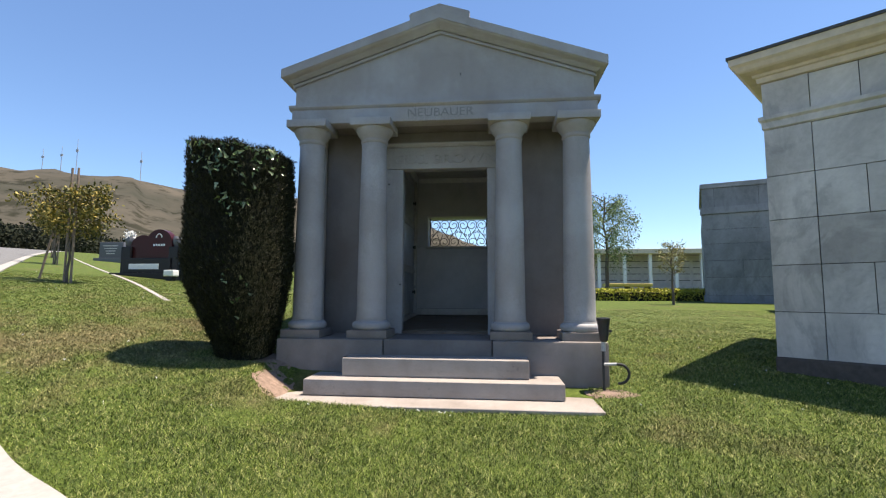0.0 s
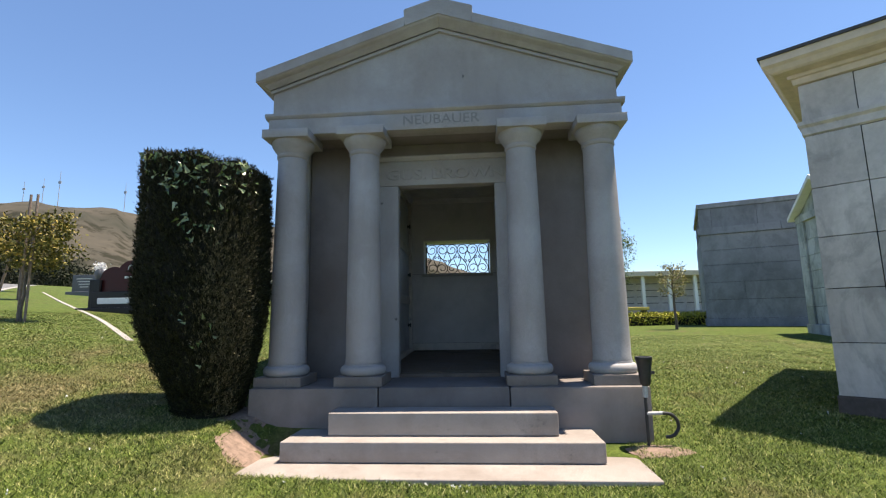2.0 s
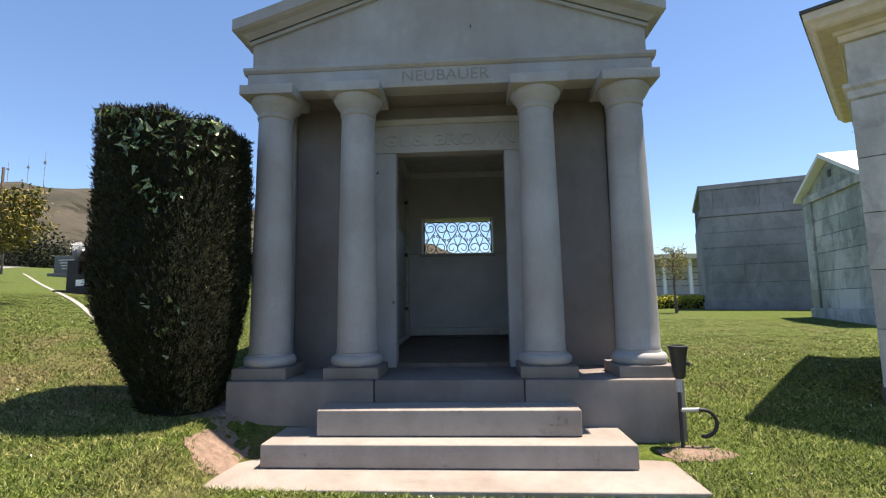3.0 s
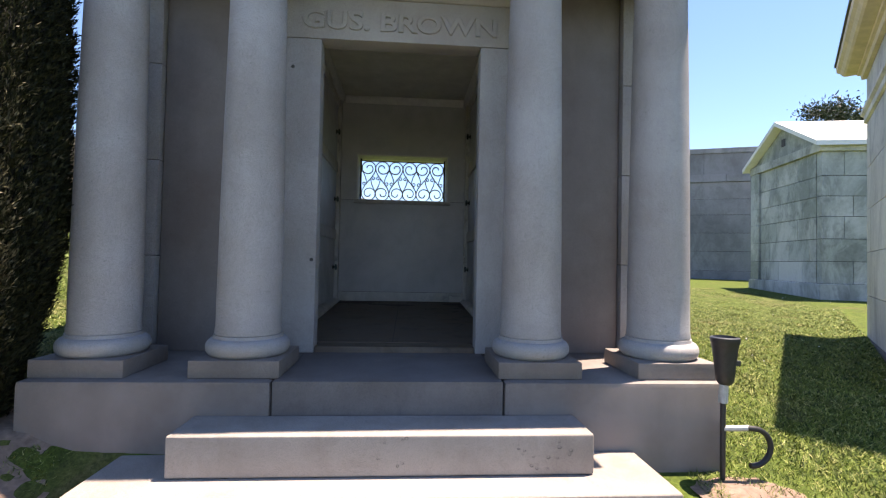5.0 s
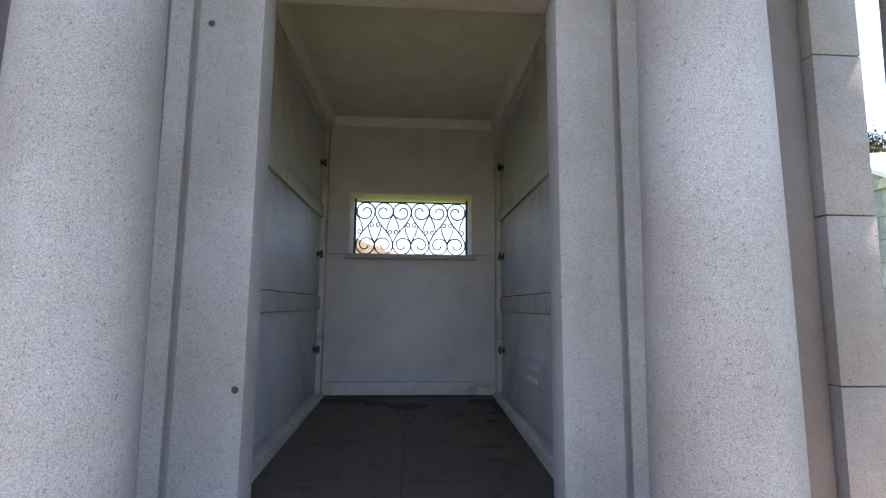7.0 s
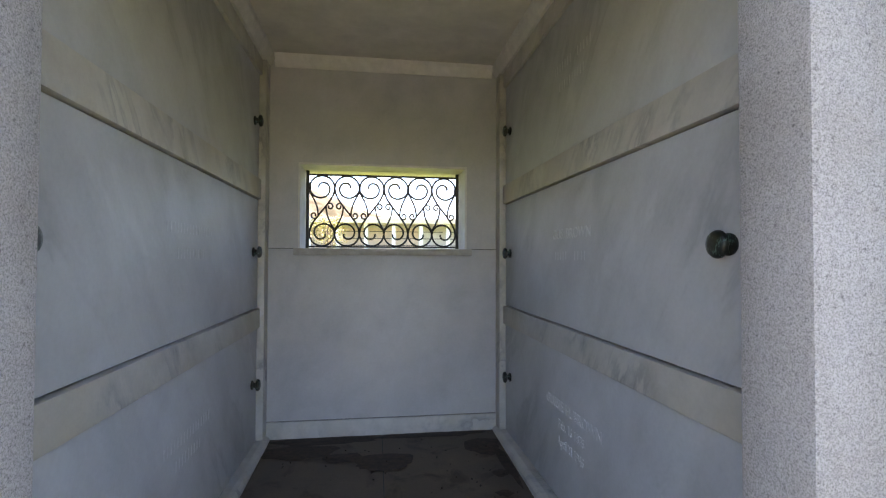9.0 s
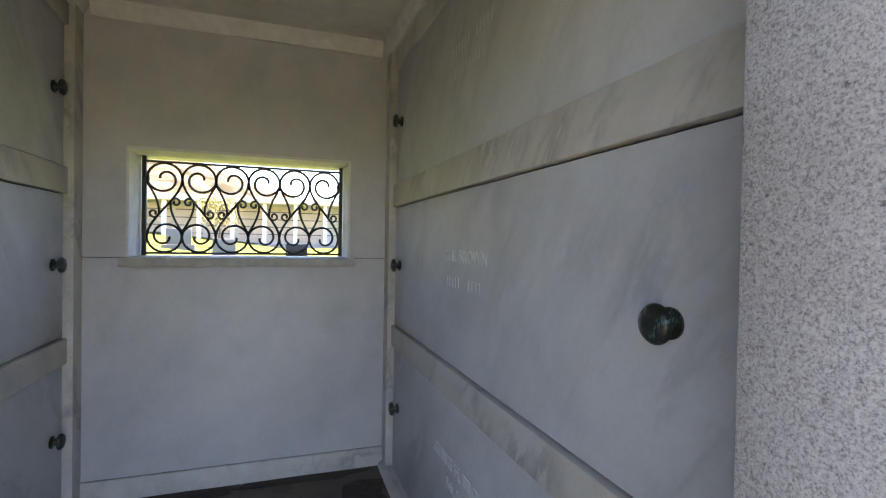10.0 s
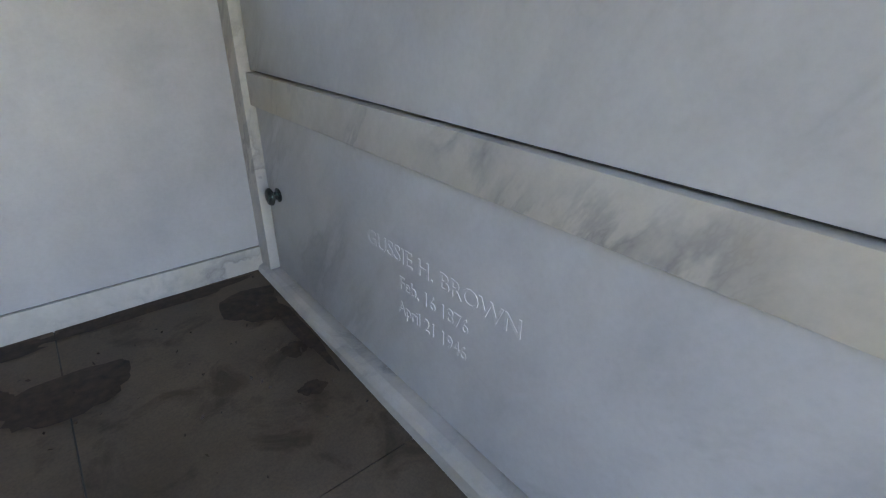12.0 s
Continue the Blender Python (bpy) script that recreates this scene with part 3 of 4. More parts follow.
# front wall of the porch, doorway and antae
for s in (-1, 1):
    a, b = sorted((s * 0.917, s * 1.622))
    mb("porch_wall", a, b, 6.062, 6.19, 0.648, 3.37, M_WALLSTONE, 0.004, label="smooth brownish grey porch wall slab")
    a, b = sorted((s * (0.573 if s > 0 else 0.558), s * 0.797))
    jamb = mb("door_jamb", a, b, 6.02, 6.168, 0.648, 2.85, M_GRANITE, 0.008, label="granite door jamb with an outer fillet")
    a, b = sorted((s * 0.797, s * 0.83))
    mb("jamb_groove", a, b, 6.056, 6.19, 0.648, 2.85, M_GRANITE, 0.0, jamb)
    a, b = sorted((s * 0.83, s * 0.915))
    mb("jamb_fillet", a, b, 6.036, 6.19, 0.648, 2.85, M_GRANITE, 0.008, jamb)
    for z0, z1 in ((0.648, 1.299), (1.304, 1.954), (1.959, 2.619), (2.624, 3.315)):
        a, b = sorted((s * 1.634, s * 1.842))
        mb("anta_block", a, b, 6.02, 6.5, z0, z1, M_GRANITE, 0.004)
    a, b = sorted((s * 1.618, s * 1.83))
    mb("joint", a, b, 6.09, 6.49, 0.62, 3.33, M_JOINT, 0)
    a, b = sorted((s * 0.87, s * 1.83))
    mb("side_wall", a, b, 6.191, 9.12, 0.6, 3.4, M_GRANITE, 0.006)
lintel = mb("door_lintel", -0.915, 0.915, 6.016, 6.19, 2.853, 3.15, M_GRANITE, 0.006, label="granite lintel with raised lettering")
engrave("GUS. BROWN", 0.178, 0.009, pose(X, 6.0145, 2.98, 90, 0, 0), 1.38, 0.005, M_GRANITE, lintel, "")
bm = prism([(6.06, 3.148), (6.0, 3.15), (5.985, 3.165), (5.965, 3.185), (5.965, 3.2), (6.06, 3.2)], "x", X - 0.945, X + 0.945)
part("lintel_moulding", bm, M_GRANITE, lintel)
mb("upper_wall", -0.914, 0.914, 6.064, 6.19, 3.19, 3.372, M_WALLSTONE, 0)

# ---- inside the chamber ----
F = 0.782
def slab(x0, x1, y0, y1):
    """A floor slab, which rises a little towards the back."""
    return prism([(y0, 0.5), (y1, 0.5), (y1, floor_at(y1)), (y0, floor_at(y0))], "x", x0, x1)


def floor_at(y, drop=0.0):
    return 0.692 + (F - 0.692) * (y - 6.2) / 2.5 - drop


solo("floor", slab(X - 0.86, X - 0.021, 6.22, 8.76), M_FLOOR, "stained dull brown stone chamber floor", "floor", kind="structure")
part("floor_slab", slab(X - 0.016, X + 0.86, 6.22, 7.508), M_FLOOR, bpy.data.objects["floor"])
part("floor_slab", slab(X - 0.016, X + 0.86, 7.513, 8.76), M_FLOOR, bpy.data.objects["floor"])
part("floor_joint", prism([(6.24, 0.52), (8.75, 0.52), (8.75, floor_at(8.75, 0.006)), (6.24, floor_at(6.24, 0.006))], "x", X - 0.8, X + 0.8), M_JOINT, bpy.data.objects["floor"])
solo("ceiling", box(X - 0.9, X + 0.9, 6.188, 8.9, 3.376, 3.43), M_CEIL, "dusty plastered chamber ceiling", "ceiling", kind="structure")
WX0, WX1, WZ0, WZ1 = -0.592, 0.57, 2.062, 2.645
wall_back = thing("wall_back", (X, 8.742, F), "grey-white marble back wall with a small grilled window", "wall", kind="structure")
mb("lower_slab", -0.84, 0.84, 8.742, 9.1, 0.9, 2.059, M_MARBLE_BACK, 0.002, wall_back)
mb("upper_slab", WX0, WX1, 8.742, 9.1, WZ1, 3.38, M_MARBLE_BACK, 0, wall_back)
mb("upper_slab", -0.84, WX0, 8.742, 9.1, 2.063, 3.38, M_MARBLE_BACK, 0, wall_back)
mb("upper_slab", WX1, 0.84, 8.742, 9.1, 2.063, 3.38, M_MARBLE_BACK, 0, wall_back)
mb("skirting", -0.80, 0.80, 8.734, 8.9, F - 0.03, 0.896, M_RAIL, 0.004, wall_back, "stained marble skirting")
mb("joint", -0.83, 0.83, 8.748, 9.0, 0.6, 2.0, M_JOINT, 0, wall_back)
mb("joint", -0.83, WX0 - 0.03, 8.748, 9.0, 2.01, 2.3, M_JOINT, 0, wall_back)
mb("joint", WX1 + 0.03, 0.83, 8.748, 9.0, 2.01, 2.3, M_JOINT, 0, wall_back)
window = thing("window_1", (X, 8.95, WZ0), "small wall opening with a black scrolled iron grille", "window", kind="structure")
mb("window_sill", WX0 - 0.024, WX1 + 0.03, 8.69, 9.12, 2.016, 2.062, M_SILL, 0.004, window, "thin marble sill")
for a, b in ((WX0, WX0 + 0.012), (WX1 - 0.012, WX1)):
    mb("window_reveal", a, b, 8.738, 9.1, 2.064, WZ1 - 0.013, M_TRIM, 0, window)
mb("window_head", WX0, WX1, 8.738, 9.1, WZ1 - 0.012, WZ1 + 0.002, M_TRIM, 0, window)

GY = 8.965
GX0, GX1, GZ0, GZ1 = X + WX0 + 0.02, X + WX1 - 0.02, 2.085, 2.598
grille = part("grille_frame", box(GX0, GX0 + 0.022, GY - 0.014, GY + 0.014, 2.065, 2.632, 0.002), M_IRON, window, "black wrought iron grille")
for b in (box(GX1 - 0.022, GX1, GY - 0.014, GY + 0.014, 2.065, 2.632, 0.002), box(GX0, GX1, GY - 0.008, GY + 0.008, GZ1, GZ1 + 0.012, 0.002), box(GX0, GX1, GY - 0.008, GY + 0.008, GZ0 - 0.012, GZ0, 0.002)):
    part("grille_bar", b, M_IRON, grille)
GXA, GXB = GX0 + 0.024, GX1 - 0.024
PITCH = (GXB - GXA) / 3
RAD = PITCH / 4


def spiral(cx, cz, start, turn, turns=1.5, n=30):
    """From the outer end at angle start: first round at full width, then winding inwards; turn is +1 or -1."""
    out = []
    for k in range(n + 1):
        t = k / n
        r = RAD * (1 - 0.74 * max(0.0, (t - 0.36) / 0.64) ** 0.85)
        a = start + turn * 2 * math.pi * turns * t
        out.append((cx + r * math.cos(a), GY, cz + r * math.sin(a)))
    return out


def s_scroll(xt, xb, s):
    """One S-shaped bar; s = 1 where its upper scroll lies to the right of its outer side."""
    zt, zb = GZ1 - RAD, GZ0 + RAD
    top = spiral(xt + s * RAD, zt, math.pi if s > 0 else 0, -s)
    low = spiral(xb - s * RAD, zb, 0 if s > 0 else math.pi, -s)
    mid = []
    for k in range(1, 9):
        t = k / 9
        e = t * t * (3 - 2 * t)
        mid.append((xt + (xb - xt) * e, GY, zt + (zb - zt) * t))
    return top[::-1] + mid + low


def small_heart(x, z, up, s):
    h = (GZ1 - GZ0) * 0.4
    pts = [(x + s * PITCH * 0.158 * math.sin(math.pi * 0.62 * t) / 0.93, GY + 0.002, z + up * h * t) for t in np.linspace(0, 0.84, 9)]
    ex, ez = pts[-1][0], pts[-1][2]
    r = PITCH * 0.077
    for k in range(1, 17):
        a = (0 if s > 0 else math.pi) + s * up * 2 * math.pi * 1.15 * k / 16
        rr = r * (1 - 0.68 * k / 16)
        pts.append((ex - s * r + rr * math.cos(a), GY + 0.002, ez + rr * math.sin(a)))
    return pts


for k in range(4):
    node = GXA + k * PITCH
    if k > 0:
        part("grille_scroll", tube(s_scroll(node - PITCH / 2, node, 1), 0.0075, 6), M_IRON, grille, smooth=60)
        part("grille_heart", tube(small_heart(node, GZ1 - RAD * 1.3, -1, -1), 0.0068, 6), M_IRON, grille, smooth=60)
        part("grille_heart", tube(small_heart(node - PITCH / 2, GZ0 + RAD * 1.3, 1, 1), 0.0068, 6), M_IRON, grille, smooth=60)
    if k < 3:
        part("grille_scroll", tube(s_scroll(node + PITCH / 2, node, -1), 0.0075, 6), M_IRON, grille, smooth=60)
        part("grille_heart", tube(small_heart(node, GZ1 - RAD * 1.3, -1, 1), 0.0068, 6), M_IRON, grille, smooth=60)
        part("grille_heart", tube(small_heart(node + PITCH / 2, GZ0 + RAD * 1.3, 1, -1), 0.0068, 6), M_IRON, grille, smooth=60)
    part("grille_collar", lathe([(0.008, GZ1 - RAD - 0.014), (0.0095, GZ1 - RAD), (0.008, GZ1 - RAD + 0.014)], min(max(node, GXA + 0.004), GXB - 0.004), GY, 8), M_IRON, grille)


def knob_mesh():
    bm = lathe([(0.03, 0.0), (0.031, 0.006), (0.018, 0.012), (0.015, 0.024), (0.032, 0.029), (0.0385, 0.035), (0.0385, 0.041), (0.033, 0.049), (0.02, 0.053), (0.004, 0.0545)], 0, 0, 28)
    return finish(bm, "knob", M_BRONZE, 40)


def worn(x0, x1, yc, zc, w, parent):
    """Writing too worn to read: a row of faint upright strokes."""
    k = max(3, int(w / 0.03))
    for i in range(k):
        y = yc - w / 2 + w * (i + 0.5) / k
        part("worn_stroke", box(x0, x1, y - 0.0035, y + 0.0035, zc - 0.02, zc + 0.02), M_WORN, parent)


KNOB = knob_mesh()
KNOB_Z = (1.205, 2.032, 2.857)
for s, nm in ((-1, "left"), (1, "right")):
    wall = thing("wall_" + nm, (X + s * 0.84, 7.45, 0.7), "white marble crypt wall with three fronts and bronze knobs", "wall", kind="structure")

    def side(name, d0, d1, y0, y1, z0, z1, mat=M_RAIL, bevel=0.003, label="", parent=wall):
        a, b = sorted((s * d0, s * d1))
        return mb(name, a, b, y0, y1, z0, z1, mat, bevel, parent, label)

    side("backing", 0.846, 0.872, 6.195, 8.75, 0.7, 3.38, M_JOINT, 0)
    side("far_stile", 0.785, 0.85, 8.635, 8.745, 0.816, 3.3)
    side("near_stile", 0.79, 0.85, 6.17, 6.235, 0.7, 3.3)
    part("kerb_moulding", prism([(X + s * 0.755, 0.66), (X + s * 0.757, 0.782), (X + s * 0.768, 0.802), (X + s * 0.79, 0.812), (X + s * 0.85, 0.815), (X + s * 0.85, 0.66)], "y", 6.25, 8.736), M_RAIL, wall, "sloping stained marble kerb")
    side("rail", 0.808, 0.85, 6.237, 8.633, 1.545, 1.668, bevel=0.006, label="marble rail with grey and ochre stains")
    side("rail", 0.808, 0.85, 6.237, 8.633, 2.376, 2.504, bevel=0.006, label="marble rail with grey and ochre stains")
    side("rail", 0.808, 0.85, 6.237, 8.633, 3.19, 3.3, bevel=0.006, label="marble rail with grey and ochre stains")
    fronts = []
    for (z0, z1), kz in zip(((0.82, 1.542), (1.675, 2.37), (2.51, 3.188)), KNOB_Z):
        p = side("crypt_front", 0.826, 0.846, 6.243, 8.625, z0, z1, M_MARBLE, 0.002, "white marble crypt front slab")
        fronts.append(p)
        for ky in (6.5, 8.512):
            k = link_mesh("knob", KNOB, p, label="round dark bronze knob with glints painted as pale green streaks")
            k.matrix_basis = Matrix.Translation(Vector((X + s * 0.826, ky, kz)) - origin_of(p)) @ pose(0, 0, 0, 0, -90 * s, 0) @ Matrix.Scale(0.95, 4)
    if s > 0:
        face = X + 0.8255
        turn = Matrix(((0, 0, -1, face), (-1, 0, 0, 0), (0, 1, 0, 0), (0, 0, 0, 1)))

        def carve(text, size, yc, zc, width, parent):
            m = turn.copy()
            m.translation = Vector((face, yc, zc))
            engrave(text, size, 0.0009, m, width, 0.0006, M_LETTER_PALE, parent, "")

        carve("GUSSIE H. BROWN", 0.07, 7.515, 1.275, 0.62, fronts[0])
        carve("Feb. 16 1876", 0.06, 7.515, 1.187, 0.29, fronts[0])
        carve("April 21 1946", 0.06, 7.52, 1.103, 0.3, fronts[0])
        carve("GUS. BROWN", 0.07, 7.515, 2.112, 0.43, fronts[1])
        for yc, zc, w in ((7.63, 2.01, 0.16), (7.41, 2.01, 0.14), (7.6, 2.935, 0.22), (7.36, 2.935, 0.16), (7.5, 2.84, 0.3)):
            worn(face - 0.0012, face, yc, zc, w, fronts[1] if zc < 2.5 else fronts[2])
    else:
        face = X - 0.8255
        for yc, zc, w, q in ((7.5, 2.11, 0.5, 1), (7.5, 2.01, 0.3, 1), (7.5, 1.275, 0.5, 0), (7.5, 1.19, 0.28, 0)):
            worn(face, face + 0.0012, yc, zc, w, fronts[q])
    part("cornice", prism([(X + s * 0.85, 3.292), (X + s * 0.79, 3.292), (X + s * 0.775, 3.31), (X + s * 0.755, 3.35), (X + s * 0.75, 3.38), (X + s * 0.85, 3.38)], "y", 6.192, 8.742), M_TRIM, wall, "chipped cream plaster cornice")
part("cornice", prism([(8.75, 3.292), (8.73, 3.292), (8.722, 3.31), (8.7, 3.35), (8.695, 3.38), (8.75, 3.38)], "x", X - 0.75, X + 0.75), M_TRIM, wall_back, "chipped cream plaster cornice")

# ---- entrance steps ----
for nm, a in (("stone_step", (-1.615, 0.408, 4.93, 5.226, 0.276, 0.472)), ("stone_step", (-1.969, 0.747, 4.732, 5.228, 0.105, 0.273)), ("paving_slab", (-2.27, 1.05, 4.345, 5.229, -0.06, 0.102))):
    solo(nm, box(*a, 0.014, seg=3), M_STEP, "worn buff granite step with pitted front" if nm == "stone_step" else "pale granite slab set in the lawn", "step", "entrance steps", smooth=30)


# ---- neighbouring mausoleums ----
def turned(name, m, label, category):
    ob = thing(name, (0, 0, 0), label, category)
    ob.matrix_basis = m
    return ob


def lpart(name, bm, mat, parent, label="", smooth=0):
    ob = new(name, finish(bm, name, mat, smooth))
    ob.parent = parent
    return tagged(ob, label)


def courses(parent, mat, zs, joints, along, depth, proud=0.0, first=0.0, last=4.0, gap=0.009):
    """Courses of blocks on a face; along 'x' lies at y = 0 facing -y, along 'y' at x = 0 facing -x."""
    for row, (z0, z1) in enumerate(zip(zs, zs[1:])):
        cuts = [first] + [c for c in joints[row % len(joints)] if first < c < last] + [last]
        for a, b in zip(cuts, cuts[1:]):
            p = -proud - random.uniform(0, 0.002)
            a2, b2, c, d = a + gap / 2, b - gap / 2, z0 + gap / 2, z1 - gap / 2
            bm = box(a2, b2, p, depth, c, d) if along == "x" else box(p, depth, a2, b2, c, d)
            lpart("stone_block", bm, mat, parent)


rb = turned("marble_mausoleum", pose(3.55, 6.15, 0, 0, 0, -40), "pale veined marble mausoleum with a heavy cream cornice", "mausoleum")
RW, RD = 4.6, 3.25
lpart("core", box(0.05, RW, 0.05, RD, 0, 4.1), M_JOINT, rb)
lpart("base", box(-0.03, RW, -0.03, RD + 0.03, -0.2, 0.41, 0.02), M_RBBASE, rb, "dark brown stone base course")
Z1 = (0.41, 0.965, 1.54, 2.11, 2.67, 3.28)
courses(rb, M_RB, Z1, [[]], "x", 0.3, 0.015, -0.015, 0.48)
courses(rb, M_RB, Z1, [[1.6, 2.7, 3.8], [0.95, 2.2, 3.3]], "x", 0.2, 0.0, 0.48, RW)
courses(rb, M_RB, Z1, [[0.5, 1.7, 2.9], [0.5, 1.1, 2.3]], "y", 0.2, 0.0, 0.31, RD)
courses(rb, M_RB, (3.46, 3.9), [[0.95, 2.3, 3.4]], "x", 0.2, 0.0, 0.48, RW)
courses(rb, M_RB, (3.46, 3.9), [[]], "x", 0.3, 0.015, -0.015, 0.48)
courses(rb, M_RB, (3.46, 3.9), [[1.7]], "y", 0.2, 0.0, 0.31, RD)
for nm, prof, mat in (("string_course", [(0, 3.282), (0.03, 3.3), (0.03, 3.38), (0.06, 3.41), (0.06, 3.455), (0, 3.458)], M_RB),
                      ("cornice", [(0, 3.902), (0.05, 3.91), (0.06, 3.975), (0.09, 3.985), (0.095, 4.02), (0.21, 4.04), (0.235, 4.06), (0.265, 4.11), (0.3, 4.14), (0.305, 4.225), (0, 4.225)], M_CREAM),
                      ("flashing", [(0, 4.227), (0.325, 4.227), (0.325, 4.262), (0, 4.29)], M_EDGE)):
    bm = bmesh.new()
    rings = []
    for cx, cy, dx, dy in ((RW, 0, 0, -1), (0, 0, -1, -1), (0, RD, -1, 1), (RW, RD, 0, 1)):
        rings.append([bm.verts.new((cx + dx * o, cy + dy * o, z)) for o, z in prof])
    for a, b in zip(rings, rings[1:]):
        for i in range(len(prof)):
            j = (i + 1) % len(prof)
            bm.faces.new((a[i], a[j], b[j], b[i]))
    bm.faces.new(rings[0])
    bm.faces.new(rings[-1][::-1])
    bmesh.ops.recalc_face_normals(bm, faces=bm.faces)
    lpart(nm, bm, mat, rb, {"cornice": "deep cream stone cornice", "flashing": "thin dark roof edge"}.get(nm, ""))
lpart("roof", box(0.01, RW, 0.01, RD - 0.01, 4.1, 4.24), M_ROOF, rb)

gb = turned("grey_stone_mausoleum", pose(9.6, 22.4, 0, 0, 0, -22), "large flat-roofed mausoleum of smooth grey stone", "mausoleum")
lpart("core", box(0.05, 8.5, 0.05, 6, 0.2, 6.1), M_JOINT, gb)
lpart("base", box(-0.06, 8.56, -0.06, 6, 0.0, 1.15, 0.02), M_GB, gb)
GZ = (1.15, 1.95, 2.7, 3.45, 4.1, 4.8)
courses(gb, M_GB, GZ, [[5.6], [1.5, 6.8], [4.3], [6.2]], "x", 0.3, 0, 0, 8.5, 0.014)
courses(gb, M_GB, GZ, [[2.0], [3.4]], "y", 0.3, 0, 0.31, 6, 0.014)
courses(gb, M_GB, (4.8, 5.12), [[3.0, 6.0]], "x", 0.3, 0.08, -0.08, 8.58, 0.014)
courses(gb, M_GB, (5.12, 5.98), [[0.5, 2.2, 5.5]], "x", 0.3, 0.0, 0.0, 8.5, 0.014)
lpart("coping", box(-0.05, 8.55, -0.05, 6, 5.99, 6.2, 0.01), M_GB, gb)

rh = turned("gabled_marble_mausoleum", pose(9.55, 13.62, 0, 0, 0, -12.5), "weathered marble mausoleum with a white gabled roof", "mausoleum")
HD, HW = 3.35, 5.0
lpart("core", box(0.05, HW, 0.05, HD - 0.05, 0.3, 4.3), M_JOINT, rh)
lpart("base", box(-0.1, HW, -0.1, HD + 0.1, 0.2, 0.95, 0.02), M_RH, rh, "stepped stone base")
HZ = (0.95, 1.5, 2.05, 2.6, 3.1, 3.6, 4.2)
courses(rh, M_RH, HZ, [[0.7, 1.9, 3.2], [1.2, 2.4, 3.7], [0.5, 1.6, 2.9, 4.1]], "x", 0.2, 0, 0, HW, 0.014)
courses(rh, M_RH, HZ, [[0.8, 1.9, 2.9], [0.5, 1.4, 2.4], [1.0, 2.0]], "y", 0.2, 0, 0.21, HD - 0.45, 0.014)
for z0, z1 in zip(HZ, HZ[1:]):
    lpart("stone_block", box(-0.06, 0.2, HD - 0.44, HD + 0.04, z0 + 0.005, z1 - 0.005), M_RH, rh)
lpart("entablature", box(-0.08, HW, -0.08, HD + 0.08, 4.2, 4.42, 0.01), M_RH, rh)
bm = prism([(0.0, 4.42), (HD, 4.42), (HD / 2, 5.27)], "x", 0.0, HW)
gable = lpart("gable", bm, M_RH, rh)
lpart("gable_vent", box(-0.012, 0.02, HD / 2 - 0.09, HD / 2 + 0.09, 4.72, 4.93, 0.004), M_EDGE, gable, "small dark gable vent")
for s in (-1, 1):
    mid = HD / 2
    lpart("roof", prism([(mid + s * (mid + 0.22), 4.31), (mid + s * (mid + 0.22), 4.43), (mid, 5.42), (mid, 5.3)], "x", -0.24, HW + 0.2), M_ROOF, rh, "white roof slab")
lpart("wall_plaque", box(1.0, 1.5, -0.012, 0.02, 3.72, 3.78), M_EDGE, rh)

# ---- columbarium across the lawn ----
cb = turned("columbarium", pose(2, 46, 0), "long low columbarium with white posts and a flat roof", "building")
cz = g1(5, 46) + 0.1
lpart("back_wall", box(-34, 34, 2.6, 3.0, cz - 1, cz + 3.4), M_NICHE, cb)
lpart("floor_slab", box(-34, 34, -0.5, 3.0, cz - 1, cz + 0.12), M_CONCRETE, cb)
lpart("roof", box(-34.4, 34.4, -0.7, 3.3, cz + 3.3, cz + 3.75, 0.03), M_CREAM, cb, "flat overhanging roof")
for i in range(30):
    x = -33.5 + i * 2.31
    lpart("post", box(x - 0.14, x + 0.14, -0.3, 0.0, cz, cz + 3.31), M_WHITE, cb, "white square post")
for i in range(29):
    x = -33.3 + i * 2.31
    lpart("niche_panel", box(x, x + 2.1, 2.54, 2.62, cz + 0.3, cz + 3.1), M_PEACH if 8 < i < 15 else M_NICHE, cb)
    for k in range(4):
        lpart("niche_ledge", box(x + 0.05, x + 2.05, 2.5, 2.55, cz + 0.9 + k * 0.62, cz + 0.96 + k * 0.62), M_EDGE, cb)

# ---- planting ----
rng = np.random.default_rng(5)


def hedge_radius(h):
    """Half-widths of the clipped hedge at the share h of its height."""
    k = 0.4 + 0.6 * float(smooth01(-0.12, 0.44, h)) - 0.04 * float(smooth01(0.9, 1.0, h))
    return 0.56 * k, 0.52 * k


HX, HY, HTOP = -3.0, 5.22, 2.9
hz0 = g1(HX, HY) - 0.03
hedge = thing("clipped_hedge", (HX, HY, hz0), "tall dark clipped yew hedge with ivy growing through it", "hedge")


def hedge_point(h, a, grow=1.0):
    rx, ry = hedge_radius(h)
    c, s = math.cos(a), math.sin(a)
    n = 2.7
    k = (abs(c) ** n + abs(s) ** n) ** (-1 / n)
    wob = 1 + 0.05 * noise.noise((c * 2.5, s * 2.5, h * 5)) + 0.025 * noise.noise((c * 8, s * 8, h * 16))
    top = HTOP - 0.05 + 0.05 * noise.noise((c * 2, s * 2, 7)) - 0.12 * c * 0.6
    lean = 0.1 * float(1 - smooth01(0.0, 0.45, h))
    return Vector((HX + lean + rx * k * c * wob * grow, HY + ry * k * s * wob * grow, hz0 + (top - hz0) * h))


# solid inner sheet whose near-black colour stands for shade between the sprays
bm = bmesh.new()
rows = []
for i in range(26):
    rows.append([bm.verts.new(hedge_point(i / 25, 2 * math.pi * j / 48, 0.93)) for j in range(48)])
